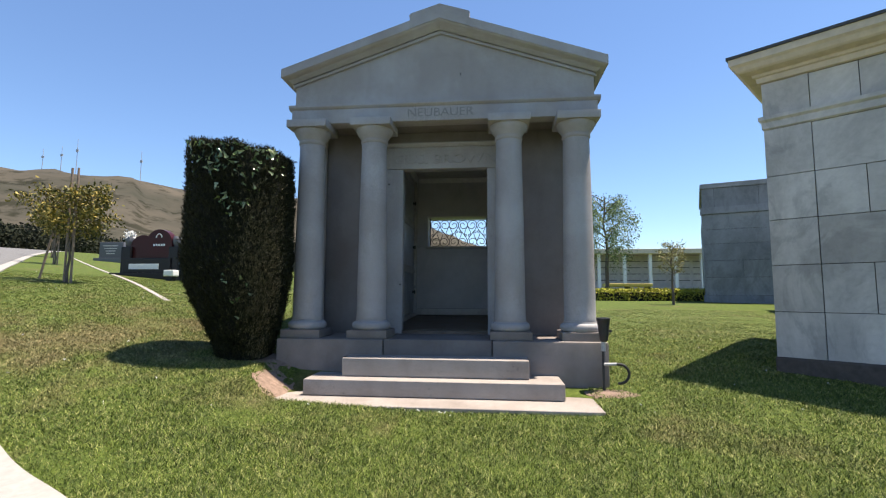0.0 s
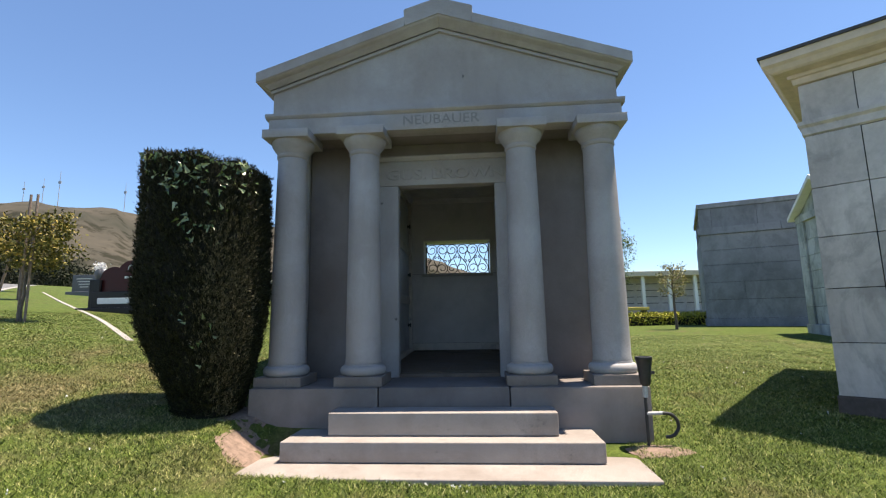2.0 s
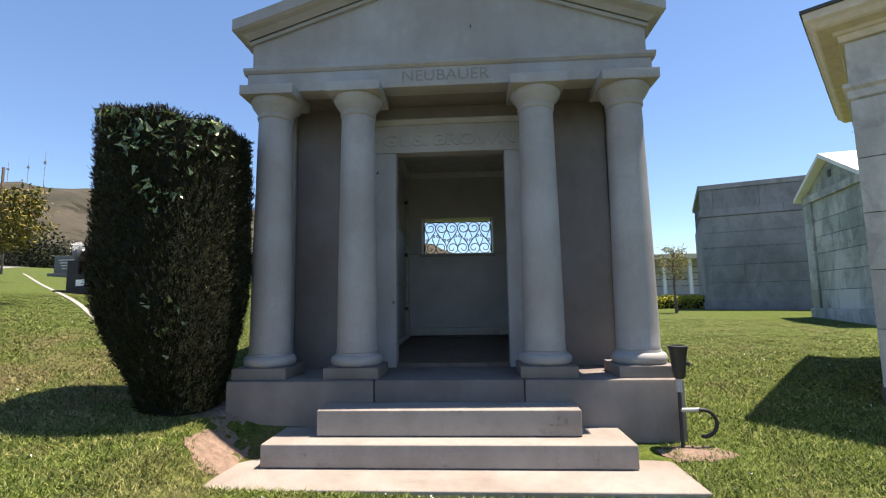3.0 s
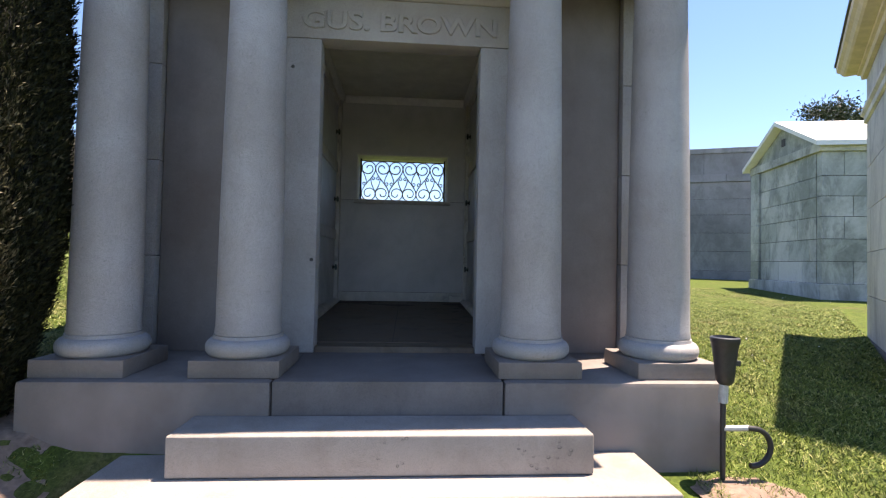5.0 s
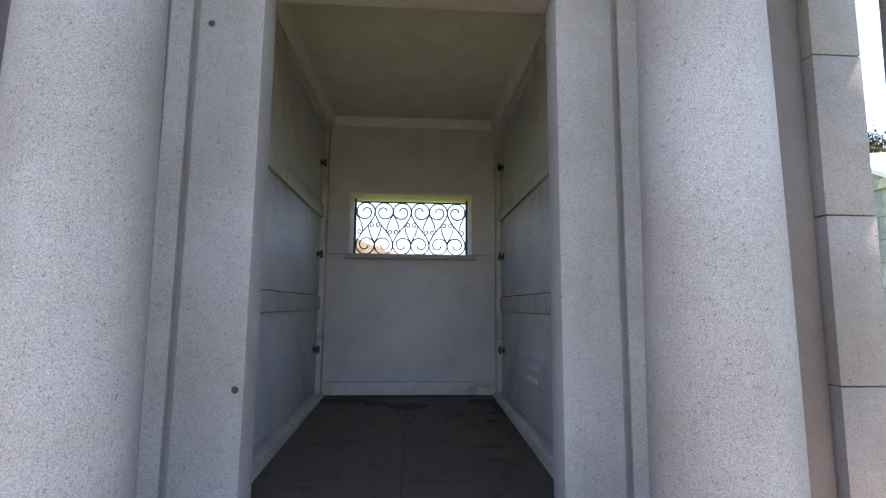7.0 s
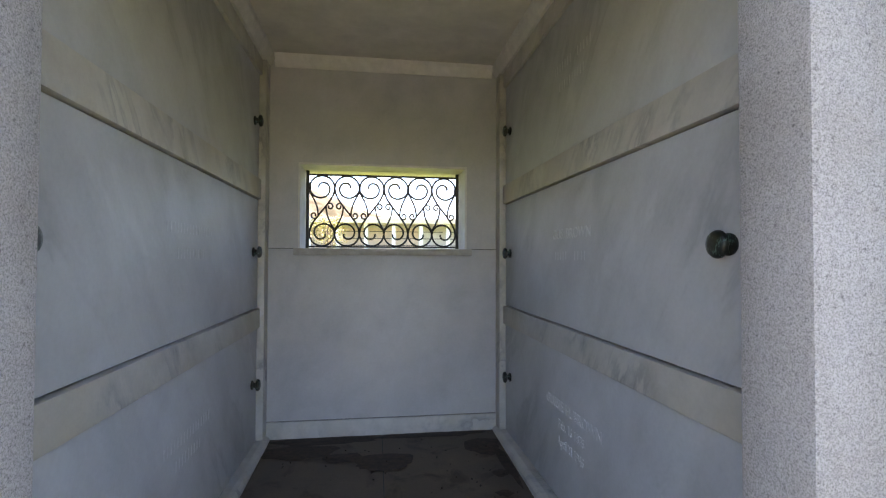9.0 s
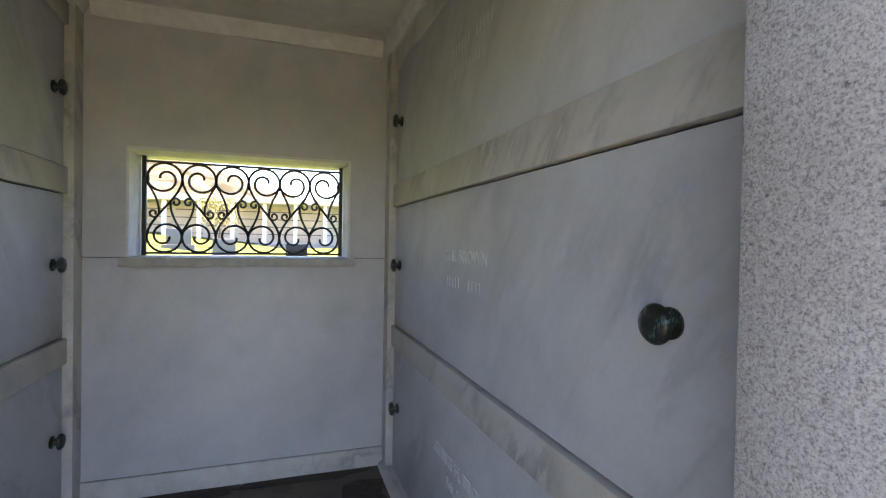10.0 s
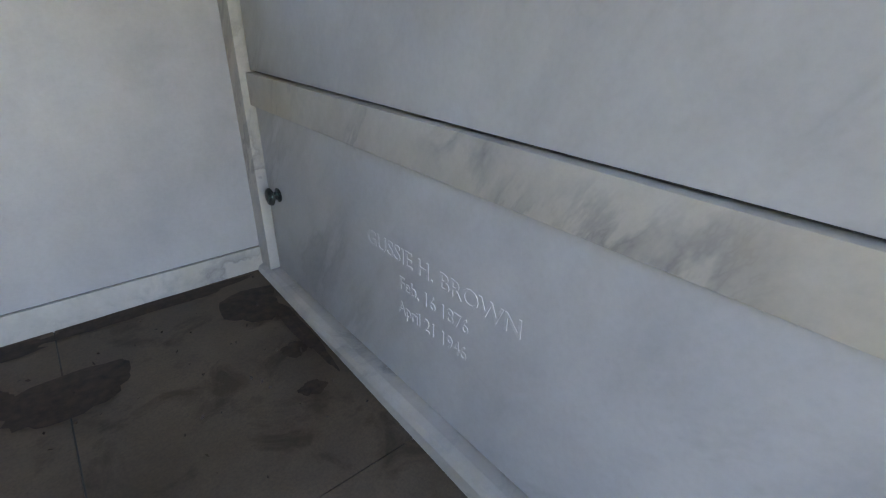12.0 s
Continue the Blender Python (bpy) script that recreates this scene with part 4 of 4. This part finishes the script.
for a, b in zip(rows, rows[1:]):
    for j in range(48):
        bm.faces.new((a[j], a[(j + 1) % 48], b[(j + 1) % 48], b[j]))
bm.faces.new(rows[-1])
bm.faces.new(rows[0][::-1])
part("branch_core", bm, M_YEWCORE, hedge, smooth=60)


def sprays(count, pick, needles, length, width):
    """Upright twig tips, each a few needles that share one direction."""
    pts, outs = [], []
    for _ in range(count):
        p, d = pick()
        p = p - hedge.matrix_basis.translation
        for k in range(needles):
            f = k / needles
            pts.append(p + d * 0.05 * f + Vector(rng.normal(size=3) * 0.006))
            outs.append(d * (1.2 + f))
    return leaves(np.array(pts), length, width, rng, 0.2, np.array(outs))


def side_spray():
    a, h = rng.uniform(0, 2 * math.pi), rng.uniform(0, 1) ** 0.9
    p = hedge_point(h, a, rng.uniform(0.92, 1.01))
    return p, Vector((0.6 * math.cos(a), 0.6 * math.sin(a), 0.9 + 0.3 * rng.normal())).normalized()


def top_spray():
    p = hedge_point(1.0, rng.uniform(0, 2 * math.pi), math.sqrt(rng.uniform(0, 1)))
    p.z += rng.uniform(-0.05, 0.02)
    return p, Vector((0.35 * rng.normal(), 0.35 * rng.normal(), 1.3)).normalized()


# picks spots on the right front, where the paler sprays imitate sunlight
def sunlit_spray():
    a, h = -0.72 + 0.26 * rng.normal(), min(0.9, abs(0.42 + 0.22 * rng.normal()))
    p = hedge_point(h, a, rng.uniform(0.985, 1.025))
    return p, Vector((0.6 * math.cos(a), 0.6 * math.sin(a), 0.8 + 0.3 * rng.normal())).normalized()


link_mesh("needle_foliage", cloud("needle_foliage", np.concatenate([sprays(19000, side_spray, 7, 0.034, 0.0075), sprays(2600, top_spray, 7, 0.036, 0.0075)]), M_YEW), hedge, label="dense dark needle sprays")
link_mesh("dry_sprays", cloud("dry_sprays", sprays(2300, sunlit_spray, 6, 0.03, 0.0075), M_SUNYEW), hedge, label="brownish needle sprays coloured as if sunlit")
pts, outs = [], []
for (a0, h0, sp, cnt) in ((-1.95, 0.96, 0.3, 60), (-1.5, 0.93, 0.2, 26), (-0.95, 0.95, 0.3, 40), (-1.5, 0.72, 0.12, 9), (-1.15, 0.68, 0.12, 10), (-1.0, 0.84, 0.1, 8), (-1.15, 0.3, 0.1, 9), (-1.35, 0.36, 0.08, 5), (-0.6, 0.95, 0.2, 18), (2.0, 0.95, 0.6, 30)):
    for _ in range(cnt):
        a, h = a0 + sp * rng.normal(), min(0.995, h0 + 0.05 * rng.normal())
        p = hedge_point(h, a, rng.uniform(1.02, 1.09))
        pts.append(p - hedge.matrix_basis.translation)
        outs.append(Vector((math.cos(a), math.sin(a), rng.uniform(-0.3, 1.0))).normalized())
me = cloud("ivy_leaves", lobed(np.array(pts), 0.05, rng, np.array(outs)), M_IVY)
link_mesh("ivy_leaves", me, hedge, label="glossy pale green ivy leaves")


def tree(name, x, y, height, crown, trunk_r, mat, label, n=2500, leaf_len=0.14, start=0.35, droop=0.0, flat=1.0, seed=1, group="", loose=0.15):
    r = np.random.default_rng(seed)
    z = g1(x, y)
    t = thing(name, (x, y, z - 0.05), label, "tree", group)
    lean = r.normal(size=2) * 0.02 * height
    top = Vector((x + lean[0], y + lean[1], z + height * 0.9))
    base = Vector((x, y, z - 0.05))
    trunk = [base.lerp(top, k / 7) + Vector((*(r.normal(size=2) * 0.012 * height), 0)) * (k > 0) for k in range(8)]
    bm = tube(trunk, trunk_r, 9, None, 0.25)
    tips = []
    for i in range(15):
        f = start + (0.95 - start) * i / 14
        p = base.lerp(top, f)
        a = i * 2.4 + r.uniform(-0.4, 0.4)
        ln = crown * (0.55 + 0.5 * math.sin(math.pi * min(1, (f - start) / (1 - start) * 0.9 + 0.12))) * r.uniform(0.7, 1.1)
        q = p + Vector((math.cos(a), math.sin(a), 0.55 * flat)) * ln
        m = p.lerp(q, 0.5) + Vector((0, 0, 0.08 * ln))
        tube([p, m, q], trunk_r * 0.32, 5, bm, 0.3)
        tips += [p.lerp(q, k) for k in (0.45, 0.7, 0.95)] + [q]
    tips += [top]
    part("trunk", bm, M_BARK, t, "bare trunk and limbs", 60)
    tips = np.array([list(v) for v in tips])
    c = tips[r.integers(0, len(tips), n)]
    sp = crown * loose
    off = r.normal(size=(n, 3)) * sp * np.array([1, 1, 0.7])
    if droop:
        off[:, 2] -= np.abs(r.normal(size=n)) * droop
    me = cloud("crown", leaves(c + off - np.array([x, y, z - 0.05]), leaf_len, leaf_len * 0.45, r, -0.6 if droop else 0.2), mat)
    link_mesh("crown", me, t, label="open leafy crown")
    return t


def staked_tree(x, y, h, seed):
    t = tree("young_tree", x, y, h, 0.82, 0.034, M_AUTUMN, "young staked street tree with turning leaves", 3600, 0.1, 0.5, flat=0.7, seed=seed, group="young trees by the road")
    for dx in (-0.07, 0.1):
        part("stake", tube([(x + dx, y, g1(x, y) - 0.1), (x + dx * 0.95, y, g1(x, y) + 2.72)], 0.026, 7), M_STAKE, t, "round timber stake")
    return t


staked_tree(-9.8, 9.95, 2.4, 11)
staked_tree(-17.1, 16.95, 2.6, 12)
staked_tree(-24.0, 23.7, 2.8, 13)
zs = g1(-10.8, 10.2)
solo("timber_stake", tube([(-10.8, 10.2, zs - 0.15), (-10.68, 10.28, zs + 0.7), (-10.58, 10.35, zs + 1.4)], 0.026, 8), M_STAKE, "thin leaning timber stake in the lawn", "stake")
tree("young_tree", 7.4, 20.2, 2.75, 0.6, 0.06, M_SPARSE, "small thin-leaved tree on the lawn", 1500, 0.08, 0.5, seed=21)
tree("willow_tree", 7.05, 30, 6.9, 1.75, 0.13, M_WILLOW, "green weeping willow beyond the lawn", 9500, 0.13, 0.45, 0.75, seed=31, loose=0.11)
tree("conifer_tree", 23.6, 27.5, 10.6, 2.5, 0.25, M_PINE, "dark spreading conifer behind the mausoleums", 15000, 0.2, 0.4, flat=0.3, seed=41)
tree("young_tree", -3.6, 36, 3.0, 1.2, 0.08, M_SPARSE, "thin-leaved tree beyond the chamber window", 900, 0.16, 0.4, seed=51)

# yellow-green border hedge
c = np.stack([rng.uniform(4.2, 11.5, 9000), rng.uniform(23.7, 24.5, 9000), rng.uniform(0, 0.55, 9000)], 1)
c[:, 2] += gz(c[:, 0], c[:, 1])
border = thing("border_hedge", (7.8, 24.1, g1(7.8, 24.1)), "low yellow-green clipped border hedge", "hedge")
link_mesh("foliage", cloud("foliage", leaves(c - np.array(border.matrix_basis.translation), 0.12, 0.07, rng, 0.6), M_BLOSSOM), border)
# the same near-black filler gives the border hedge its inner shade
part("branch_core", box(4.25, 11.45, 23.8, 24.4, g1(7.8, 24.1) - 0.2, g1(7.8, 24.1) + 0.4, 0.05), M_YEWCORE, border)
tz = g1(8.9, 33)
cover = thing("grave_cover", (8.9, 33, tz), "long yellow-topped cover standing on the lawn", "cover")
part("top", box(7.6, 10.6, 32.5, 33.6, tz + 0.55, tz + 0.75, 0.03), M_YELLOW, cover)
for dx in (7.8, 9.1, 10.4):
    part("support", box(dx - 0.1, dx + 0.1, 32.7, 33.4, tz - 0.1, tz + 0.56, 0.01), M_EDGE, cover)

# far trees at the foot of the hills
n = 0
fc = []
for i in range(130):
    az = radians(rng.uniform(-10, 88))
    r = rng.uniform(75, 135)
    x, y = -math.sin(az) * r, math.cos(az) * r
    h, w = rng.uniform(2.2, 4.6), rng.uniform(2.0, 5.0)
    p = np.clip(rng.normal(size=(1300, 3)), -1.7, 1.7) * np.array([w * 0.52, w * 0.52, h * 0.27]) + np.array([x, y, g1(x, y) + h * 0.5])
    fc.append(leaves(p, 0.46, 0.3, rng, 0.3))
tagged(new("far_trees", cloud("far_trees", np.concatenate(fc), M_FARTREE)), "belt of dark trees at the foot of the hills", "trees", kind="stuff")

# ---- gravestones ----
mz = g1(-11.6, 14.7)
mon = thing("monument", (-11.4, 14.7, mz), "polished red and black granite family monument", "monument")
part("base_slab", box(-12.5, -10.2, 14.3, 15.2, mz - 0.3, mz + 0.12, 0.02), M_BLKGRAN, mon)
part("plinth", box(-12.2, -10.5, 14.5, 15.0, mz + 0.12, mz + 0.62, 0.02), M_BLKGRAN, mon)
part("plaque", box(-11.95, -10.9, 14.47, 14.5, mz + 0.24, mz + 0.42, 0.005), M_WHITE, mon, "white name panel")
for name, cx, r, zc, y0, y1 in (("tablet", -11.62, 0.5, 0.9, 14.66, 14.9), ("tablet", -11.0, 0.46, 1.12, 14.58, 14.84)):
    lobe = [(cx - r, mz + 0.6), (cx + r, mz + 0.6)] + [(cx + r * math.cos(t), mz + zc + r * math.sin(t)) for t in np.linspace(0, math.pi, 20)]
    part(name, prism(lobe, "y", y0, y1), M_REDGRAN, mon, "rounded red granite tablet")
for k in range(5):
    part("worn_stroke", box(-11.2 + 0.09 * k, -11.14 + 0.09 * k, 14.574, 14.58, mz + 1.02, mz + 1.09), M_WHITE, mon)
part("emblem", tube([(-11.0 + 0.1 * math.cos(t), 14.575, mz + 1.3 + 0.13 * math.sin(t)) for t in np.linspace(0, math.pi, 10)], 0.014, 6), M_WHITE, mon)
fl = np.random.default_rng(61)
tagged(new("white_flowers", cloud("white_flowers", leaves(fl.normal(size=(420, 3)) * np.array([0.07, 0.07, 0.06]) + np.array([-12.15, 14.72, mz + 1.42]), 0.06, 0.045, fl, 0.4), M_WHITE)), "white flowers in the vase on the monument", "flowers", kind="stuff")
pz = g1(-10.2, 14.15)
pot = thing("flower_pot", (-10.2, 14.15, pz), "white square pot on a dark foot in the lawn", "pot", "graveside pots")
part("foot", box(-10.3, -10.1, 14.05, 14.25, pz - 0.05, pz + 0.14, 0.01), M_BLKGRAN, pot)
part("bowl", box(-10.37, -10.03, 14.0, 14.3, pz + 0.14, pz + 0.34, 0.03), M_WHITE, pot, "white bowl")
for cx in (-12.15, -10.45):
    part("pillar", box(cx - 0.17, cx + 0.17, 14.55, 14.9, mz + 0.1, mz + 1.0, 0.02), M_BLKGRAN, mon)
    part("vase", lathe([(0.07, mz + 1.0), (0.13, mz + 1.12), (0.15, mz + 1.25), (0.1, mz + 1.35)], cx, 14.72, 14), M_GREYGRAN, mon, "stone vase", 50)
part("bench", box(-10.25, -9.3, 14.6, 15.0, mz + 0.55, mz + 0.72, 0.02), M_REDGRAN, mon)
part("bench_leg", box(-9.65, -9.45, 14.65, 14.95, mz - 0.2, mz + 0.56, 0.01), M_BLKGRAN, mon)


def headstone(x, y, w, h, mat):
    z = g1(x, y)
    t = thing("headstone", (x, y, z), "grey granite headstone on a stone base", "headstone", "gravestones")
    part("base", box(x - w * 0.65, x + w * 0.65, y - 0.25, y + 0.25, z - 0.2, z + 0.22, 0.02), M_GREYGRAN, t)
    part("tablet", box(x - w / 2, x + w / 2, y - 0.1, y + 0.1, z + 0.22, z + h, 0.03), mat, t, smooth=30)
    for k in range(4 if x < -15 else 0):
        wk = w * (0.34 - 0.05 * k)
        part("inscription_bar", box(x - wk, x + wk * 0.8, y - 0.104, y - 0.1, z + h - 0.25 - 0.15 * k, z + h - 0.2 - 0.15 * k), M_NICHE, t)


for x, y, w, h, mat in ((-21.9, 25.4, 1.5, 1.15, M_GREYGRAN), (-20.2, 25.9, 1.1, 1.0, M_GREYGRAN), (-8.3, 15.9, 0.8, 0.9, M_REDGRAN), (-17, 30, 1.2, 1.0, M_GREYGRAN), (-2.6, 28, 0.9, 0.9, M_GREYGRAN), (0.4, 30, 1.0, 0.9, M_BLKGRAN), (2.6, 27, 0.8, 1.0, M_GREYGRAN), (-5, 32, 1.1, 1.0, M_GREYGRAN), (4.2, 34, 1.0, 0.9, M_WHITE)):
    headstone(x, y, w, h, mat)

# ---- lawn spotlight with its conduit ----
lx, ly = 1.235, 5.15
lz = g1(lx, ly)
lamp = thing("lawn_spotlight", (lx, ly, lz), "black bullet spotlight on a stake beside the podium", "lamp")
part("stake", tube([(lx - 0.02, ly, lz - 0.1), (lx - 0.02, ly, 0.6)], 0.014, 10), M_BLACK, lamp)
part("knuckle", tube([(lx - 0.02, ly, 0.56), (lx - 0.015, ly, 0.68)], 0.024, 12), M_GREYPIPE, lamp, "grey pivot knuckle")
part("housing", lathe([(0.03, 0.66), (0.045, 0.68), (0.052, 0.75), (0.062, 0.84), (0.07, 0.885), (0.074, 0.89), (0.074, 0.915), (0.06, 0.92), (0.055, 0.9)], lx - 0.01, ly, 24), M_BLACK, lamp, "tapered black housing", 40)
part("switch", box(lx + 0.04, lx + 0.075, ly - 0.012, ly + 0.012, 0.76, 0.79, 0.004), M_BLACK, lamp)
part("conduit", tube([(lx - 0.02, ly, 0.42), (lx + 0.12, ly - 0.01, 0.425)], 0.016, 10), M_GREYPIPE, lamp, "short grey conduit arm")
part("hose", tube([(lx + 0.11, ly - 0.01, 0.425)] + [(lx + 0.14 + 0.1 * math.sin(t), ly - 0.02, 0.325 + 0.1 * math.cos(t)) for t in np.linspace(0.1, 3.3, 14)], 0.015, 10), M_RUBBER, lamp, "curved black hose", 60)


# ---- pits in the steps, plugged holes in the jamb ----
rp = np.random.default_rng(9)
for ob, y, z0, z1, spots in ((bpy.data.objects["stone_step"], 4.9298, 0.31, 0.455, ((0.1, 9), (0.28, 5), (-0.55, 6))), (bpy.data.objects["stone_step.001"], 4.7318, 0.13, 0.25, ((0.2, 5), (-0.6, 5), (0.5, 4), (-1.6, 4)))):
    bm = bmesh.new()
    for cx, cnt in spots:
        for _ in range(cnt):
            px, pz, r = cx + rp.normal() * 0.05, min(z1, max(z0, (z0 + z1) / 2 + rp.normal() * 0.05)), rp.uniform(0.003, 0.011)
            ring = [bm.verts.new((px + r * rp.uniform(0.7, 1.2) * math.cos(a), y - 0.0012, pz + r * rp.uniform(0.6, 1.1) * math.sin(a))) for a in np.linspace(0, 2 * math.pi, 9)[:-1]]
            hub = bm.verts.new((px, y + 0.004, pz))
            for i in range(8):
                bm.faces.new((ring[i], ring[(i + 1) % 8], hub))
    tagged(part("pits", bm, M_JOINT, ob), "small dark pits in the stone", kind="stuff")
for x, z in ((-1.356, 2.645), (-1.192, 1.294)):
    bm = lathe([(0.012, 0), (0.013, 0.002), (0.004, 0.0035)], 0, 0, 12)
    bmesh.ops.transform(bm, matrix=pose(x, 6.0205, z, 90, 0, 0), verts=bm.verts)
    part("plugged_hole", bm, M_JOINT, mausoleum)

bm = lathe([(0.012, 0), (0.01, 0.003), (0.003, 0.005)], 0, 0, 8)
bmesh.ops.transform(bm, matrix=pose(-0.352, 5.5, 3.913, 90, 0, 30) @ Matrix.Diagonal((0.8, 1.8, 1, 1)), verts=bm.verts)
part("nick", bm, M_JOINT, mausoleum, "small dark nick in the gable stone")

# ---- bare soil, debris and grass ----
def patch(name, cx, cy, rx, ry, lift, mat, label, category, base=None, seed=0, kind="structure"):
    bm = bmesh.new()
    mid = bm.verts.new((cx, cy, (base if base is not None else lawn_height(cx, cy)) + lift * 1.45))
    prev = []
    for f in (0.25, 0.5, 0.7, 0.85, 1.0):
        ring = []
        for k in range(40):
            a = 2 * math.pi * k / 40
            w = 1 + 0.13 * noise.noise((math.cos(a) * 11, math.sin(a) * 11, seed * 3)) * (f > 0.7) + 0.28 * noise.noise((math.cos(a) * 1.6 + seed, math.sin(a) * 1.6, 0)) + 0.12 * noise.noise((math.cos(a) * 5, math.sin(a) * 5, seed))
            x, y = cx + rx * f * w * math.cos(a), cy + ry * f * w * math.sin(a)
            z = (base if base is not None else lawn_height(x, y)) + lift * (1.45 - f) + (0.25 * lift * noise.noise((x * 9, y * 9, seed)))
            ring.append(bm.verts.new((x, y, z)))
        for k in range(40):
            j = (k + 1) % 40
            if prev:
                bm.faces.new((prev[k], ring[k], ring[j], prev[j]))
            else:
                bm.faces.new((mid, ring[k], ring[j]))
        prev = ring
    return solo(name, bm, mat, label, category, kind=kind, smooth=60)


patch("bare_soil", -2.31, 4.83, 0.24, 0.27, 0.008, M_SOIL, "bare reddish soil beside the steps", "soil", seed=1)
patch("bare_soil", -2.68, 5.26, 0.38, 0.25, 0.006, M_SOIL, "bare soil in the shade under the hedge", "soil", seed=4)
patch("bare_soil", 1.26, 5.02, 0.24, 0.16, 0.004, M_SOIL, "bare dry soil beside the podium", "soil", seed=2)
for cx, cy, rx, ry, s in ((-0.62, 8.34, 0.2, 0.15, 3), (-0.86, 8.4, 0.12, 0.08, 7), (-1.14, 8.52, 0.22, 0.13, 4), (0.03, 8.5, 0.11, 0.18, 5), (0.045, 8.1, 0.05, 0.05, 6), (0.01, 7.88, 0.045, 0.035, 8), (-0.98, 8.67, 0.36, 0.07, 9), (-0.3, 8.69, 0.36, 0.05, 10), (0.11, 8.3, 0.03, 0.36, 11)):
    patch("floor_debris", cx, cy, rx, ry, 0.003, M_DEBRIS, "dark damp debris on the chamber floor", "debris", floor_at(cy) + 0.001, s, "stuff")


n = 150
c = np.stack([rng.choice([-1.12, -0.7, 0.02, -0.1, -0.45], n) + rng.normal(size=n) * 0.17, rng.choice([8.5, 8.25, 8.3, 7.85, 8.6], n) + rng.normal(size=n) * 0.16], 1)
c = c[(c[:, 0] > -1.34) & (c[:, 0] < 0.13) & (c[:, 1] < 8.72)]
c = np.concatenate([c, (floor_at(c[:, 1]) + 0.002)[:, None]], 1)
tagged(new("leaf_litter", cloud("leaf_litter", leaves(c, 0.017, 0.01, rng, 0.25), M_DEBRIS)), "scattered dark leaf litter on the chamber floor", "litter", kind="stuff")


def keep_out(x, y):
    """True where grass cannot grow."""
    inside = ((x > -2.52) & (x < 1.29) & (y > 5.22)) | ((x > -2.22) & (x < 1.04) & (y > 4.36) & (y < 5.3))
    soil = ((((x + 2.31) / 0.18) ** 2 + ((y - 4.83) / 0.22) ** 2) < 1) | ((((x + 2.68) / 0.32) ** 2 + ((y - 5.26) / 0.2) ** 2) < 1) | ((((x - 1.24) / 0.1) ** 2 + ((y - 5.02) / 0.08) ** 2) < 1)
    ra = (x - 3.55) * 0.766 - (y - 6.15) * 0.643
    rb_in = (ra > -0.03) & ((x - 3.55) * 0.643 + (y - 6.15) * 0.766 > -0.03)
    line = np.interp(x, [p[0] for p in ROAD[::-1]], [p[1] for p in ROAD[::-1]])
    return inside | soil | rb_in | (y < line + 0.03)


n = 1250000
d = 1.6 + 17 * rng.uniform(0, 1, n) ** 1.6
ang = rng.uniform(-0.98, 0.9, n)
gx, gy = d * np.sin(ang), -0.3 + d * np.cos(ang)
ok = ~keep_out(gx, gy)
gx, gy, d = gx[ok], gy[ok], d[ok]
n = len(gx)
gzv = gz(gx, gy) - 0.002
fade = 1 - 0.75 * smooth01(6, 20, d)
h = rng.uniform(0.012, 0.038, n) * fade
wd = 0.0017 * (1 + 0.22 * d)
az = rng.uniform(0, 2 * np.pi, n)
lean = rng.normal(size=(n, 2)) * (0.015 + 0.002 * d[:, None])
b0 = np.stack([gx - np.cos(az) * wd, gy - np.sin(az) * wd, gzv], 1)
b1 = np.stack([gx + np.cos(az) * wd, gy + np.sin(az) * wd, gzv], 1)
tp = np.stack([gx + lean[:, 0], gy + lean[:, 1], gzv + h], 1)
tagged(new("grass", cloud("grass", np.stack([b0, b1, tp], 1), M_BLADE)), "short mown grass blades on the lawn", "grass", kind="stuff")

# small white clover flowers
n = 200
d = 4.5 + 14 * rng.uniform(0, 1, n)
ang = rng.uniform(-0.9, 0.9, n)
fx, fy = np.concatenate([d * np.sin(ang), rng.normal(size=14) * 0.25 - 0.6]), np.concatenate([-0.3 + d * np.cos(ang), 4.27 + rng.normal(size=14) * 0.03])
ok = ~keep_out(fx, fy)
fx, fy = fx[ok], fy[ok]
c = np.stack([fx, fy, gz(fx, fy) + 0.014], 1)
tagged(new("clover_flowers", cloud("clover_flowers", leaves(np.repeat(c, 3, 0), 0.017, 0.013, rng, 0.9), M_WHITE)), "small white clover flowers in the lawn", "flowers", kind="stuff")
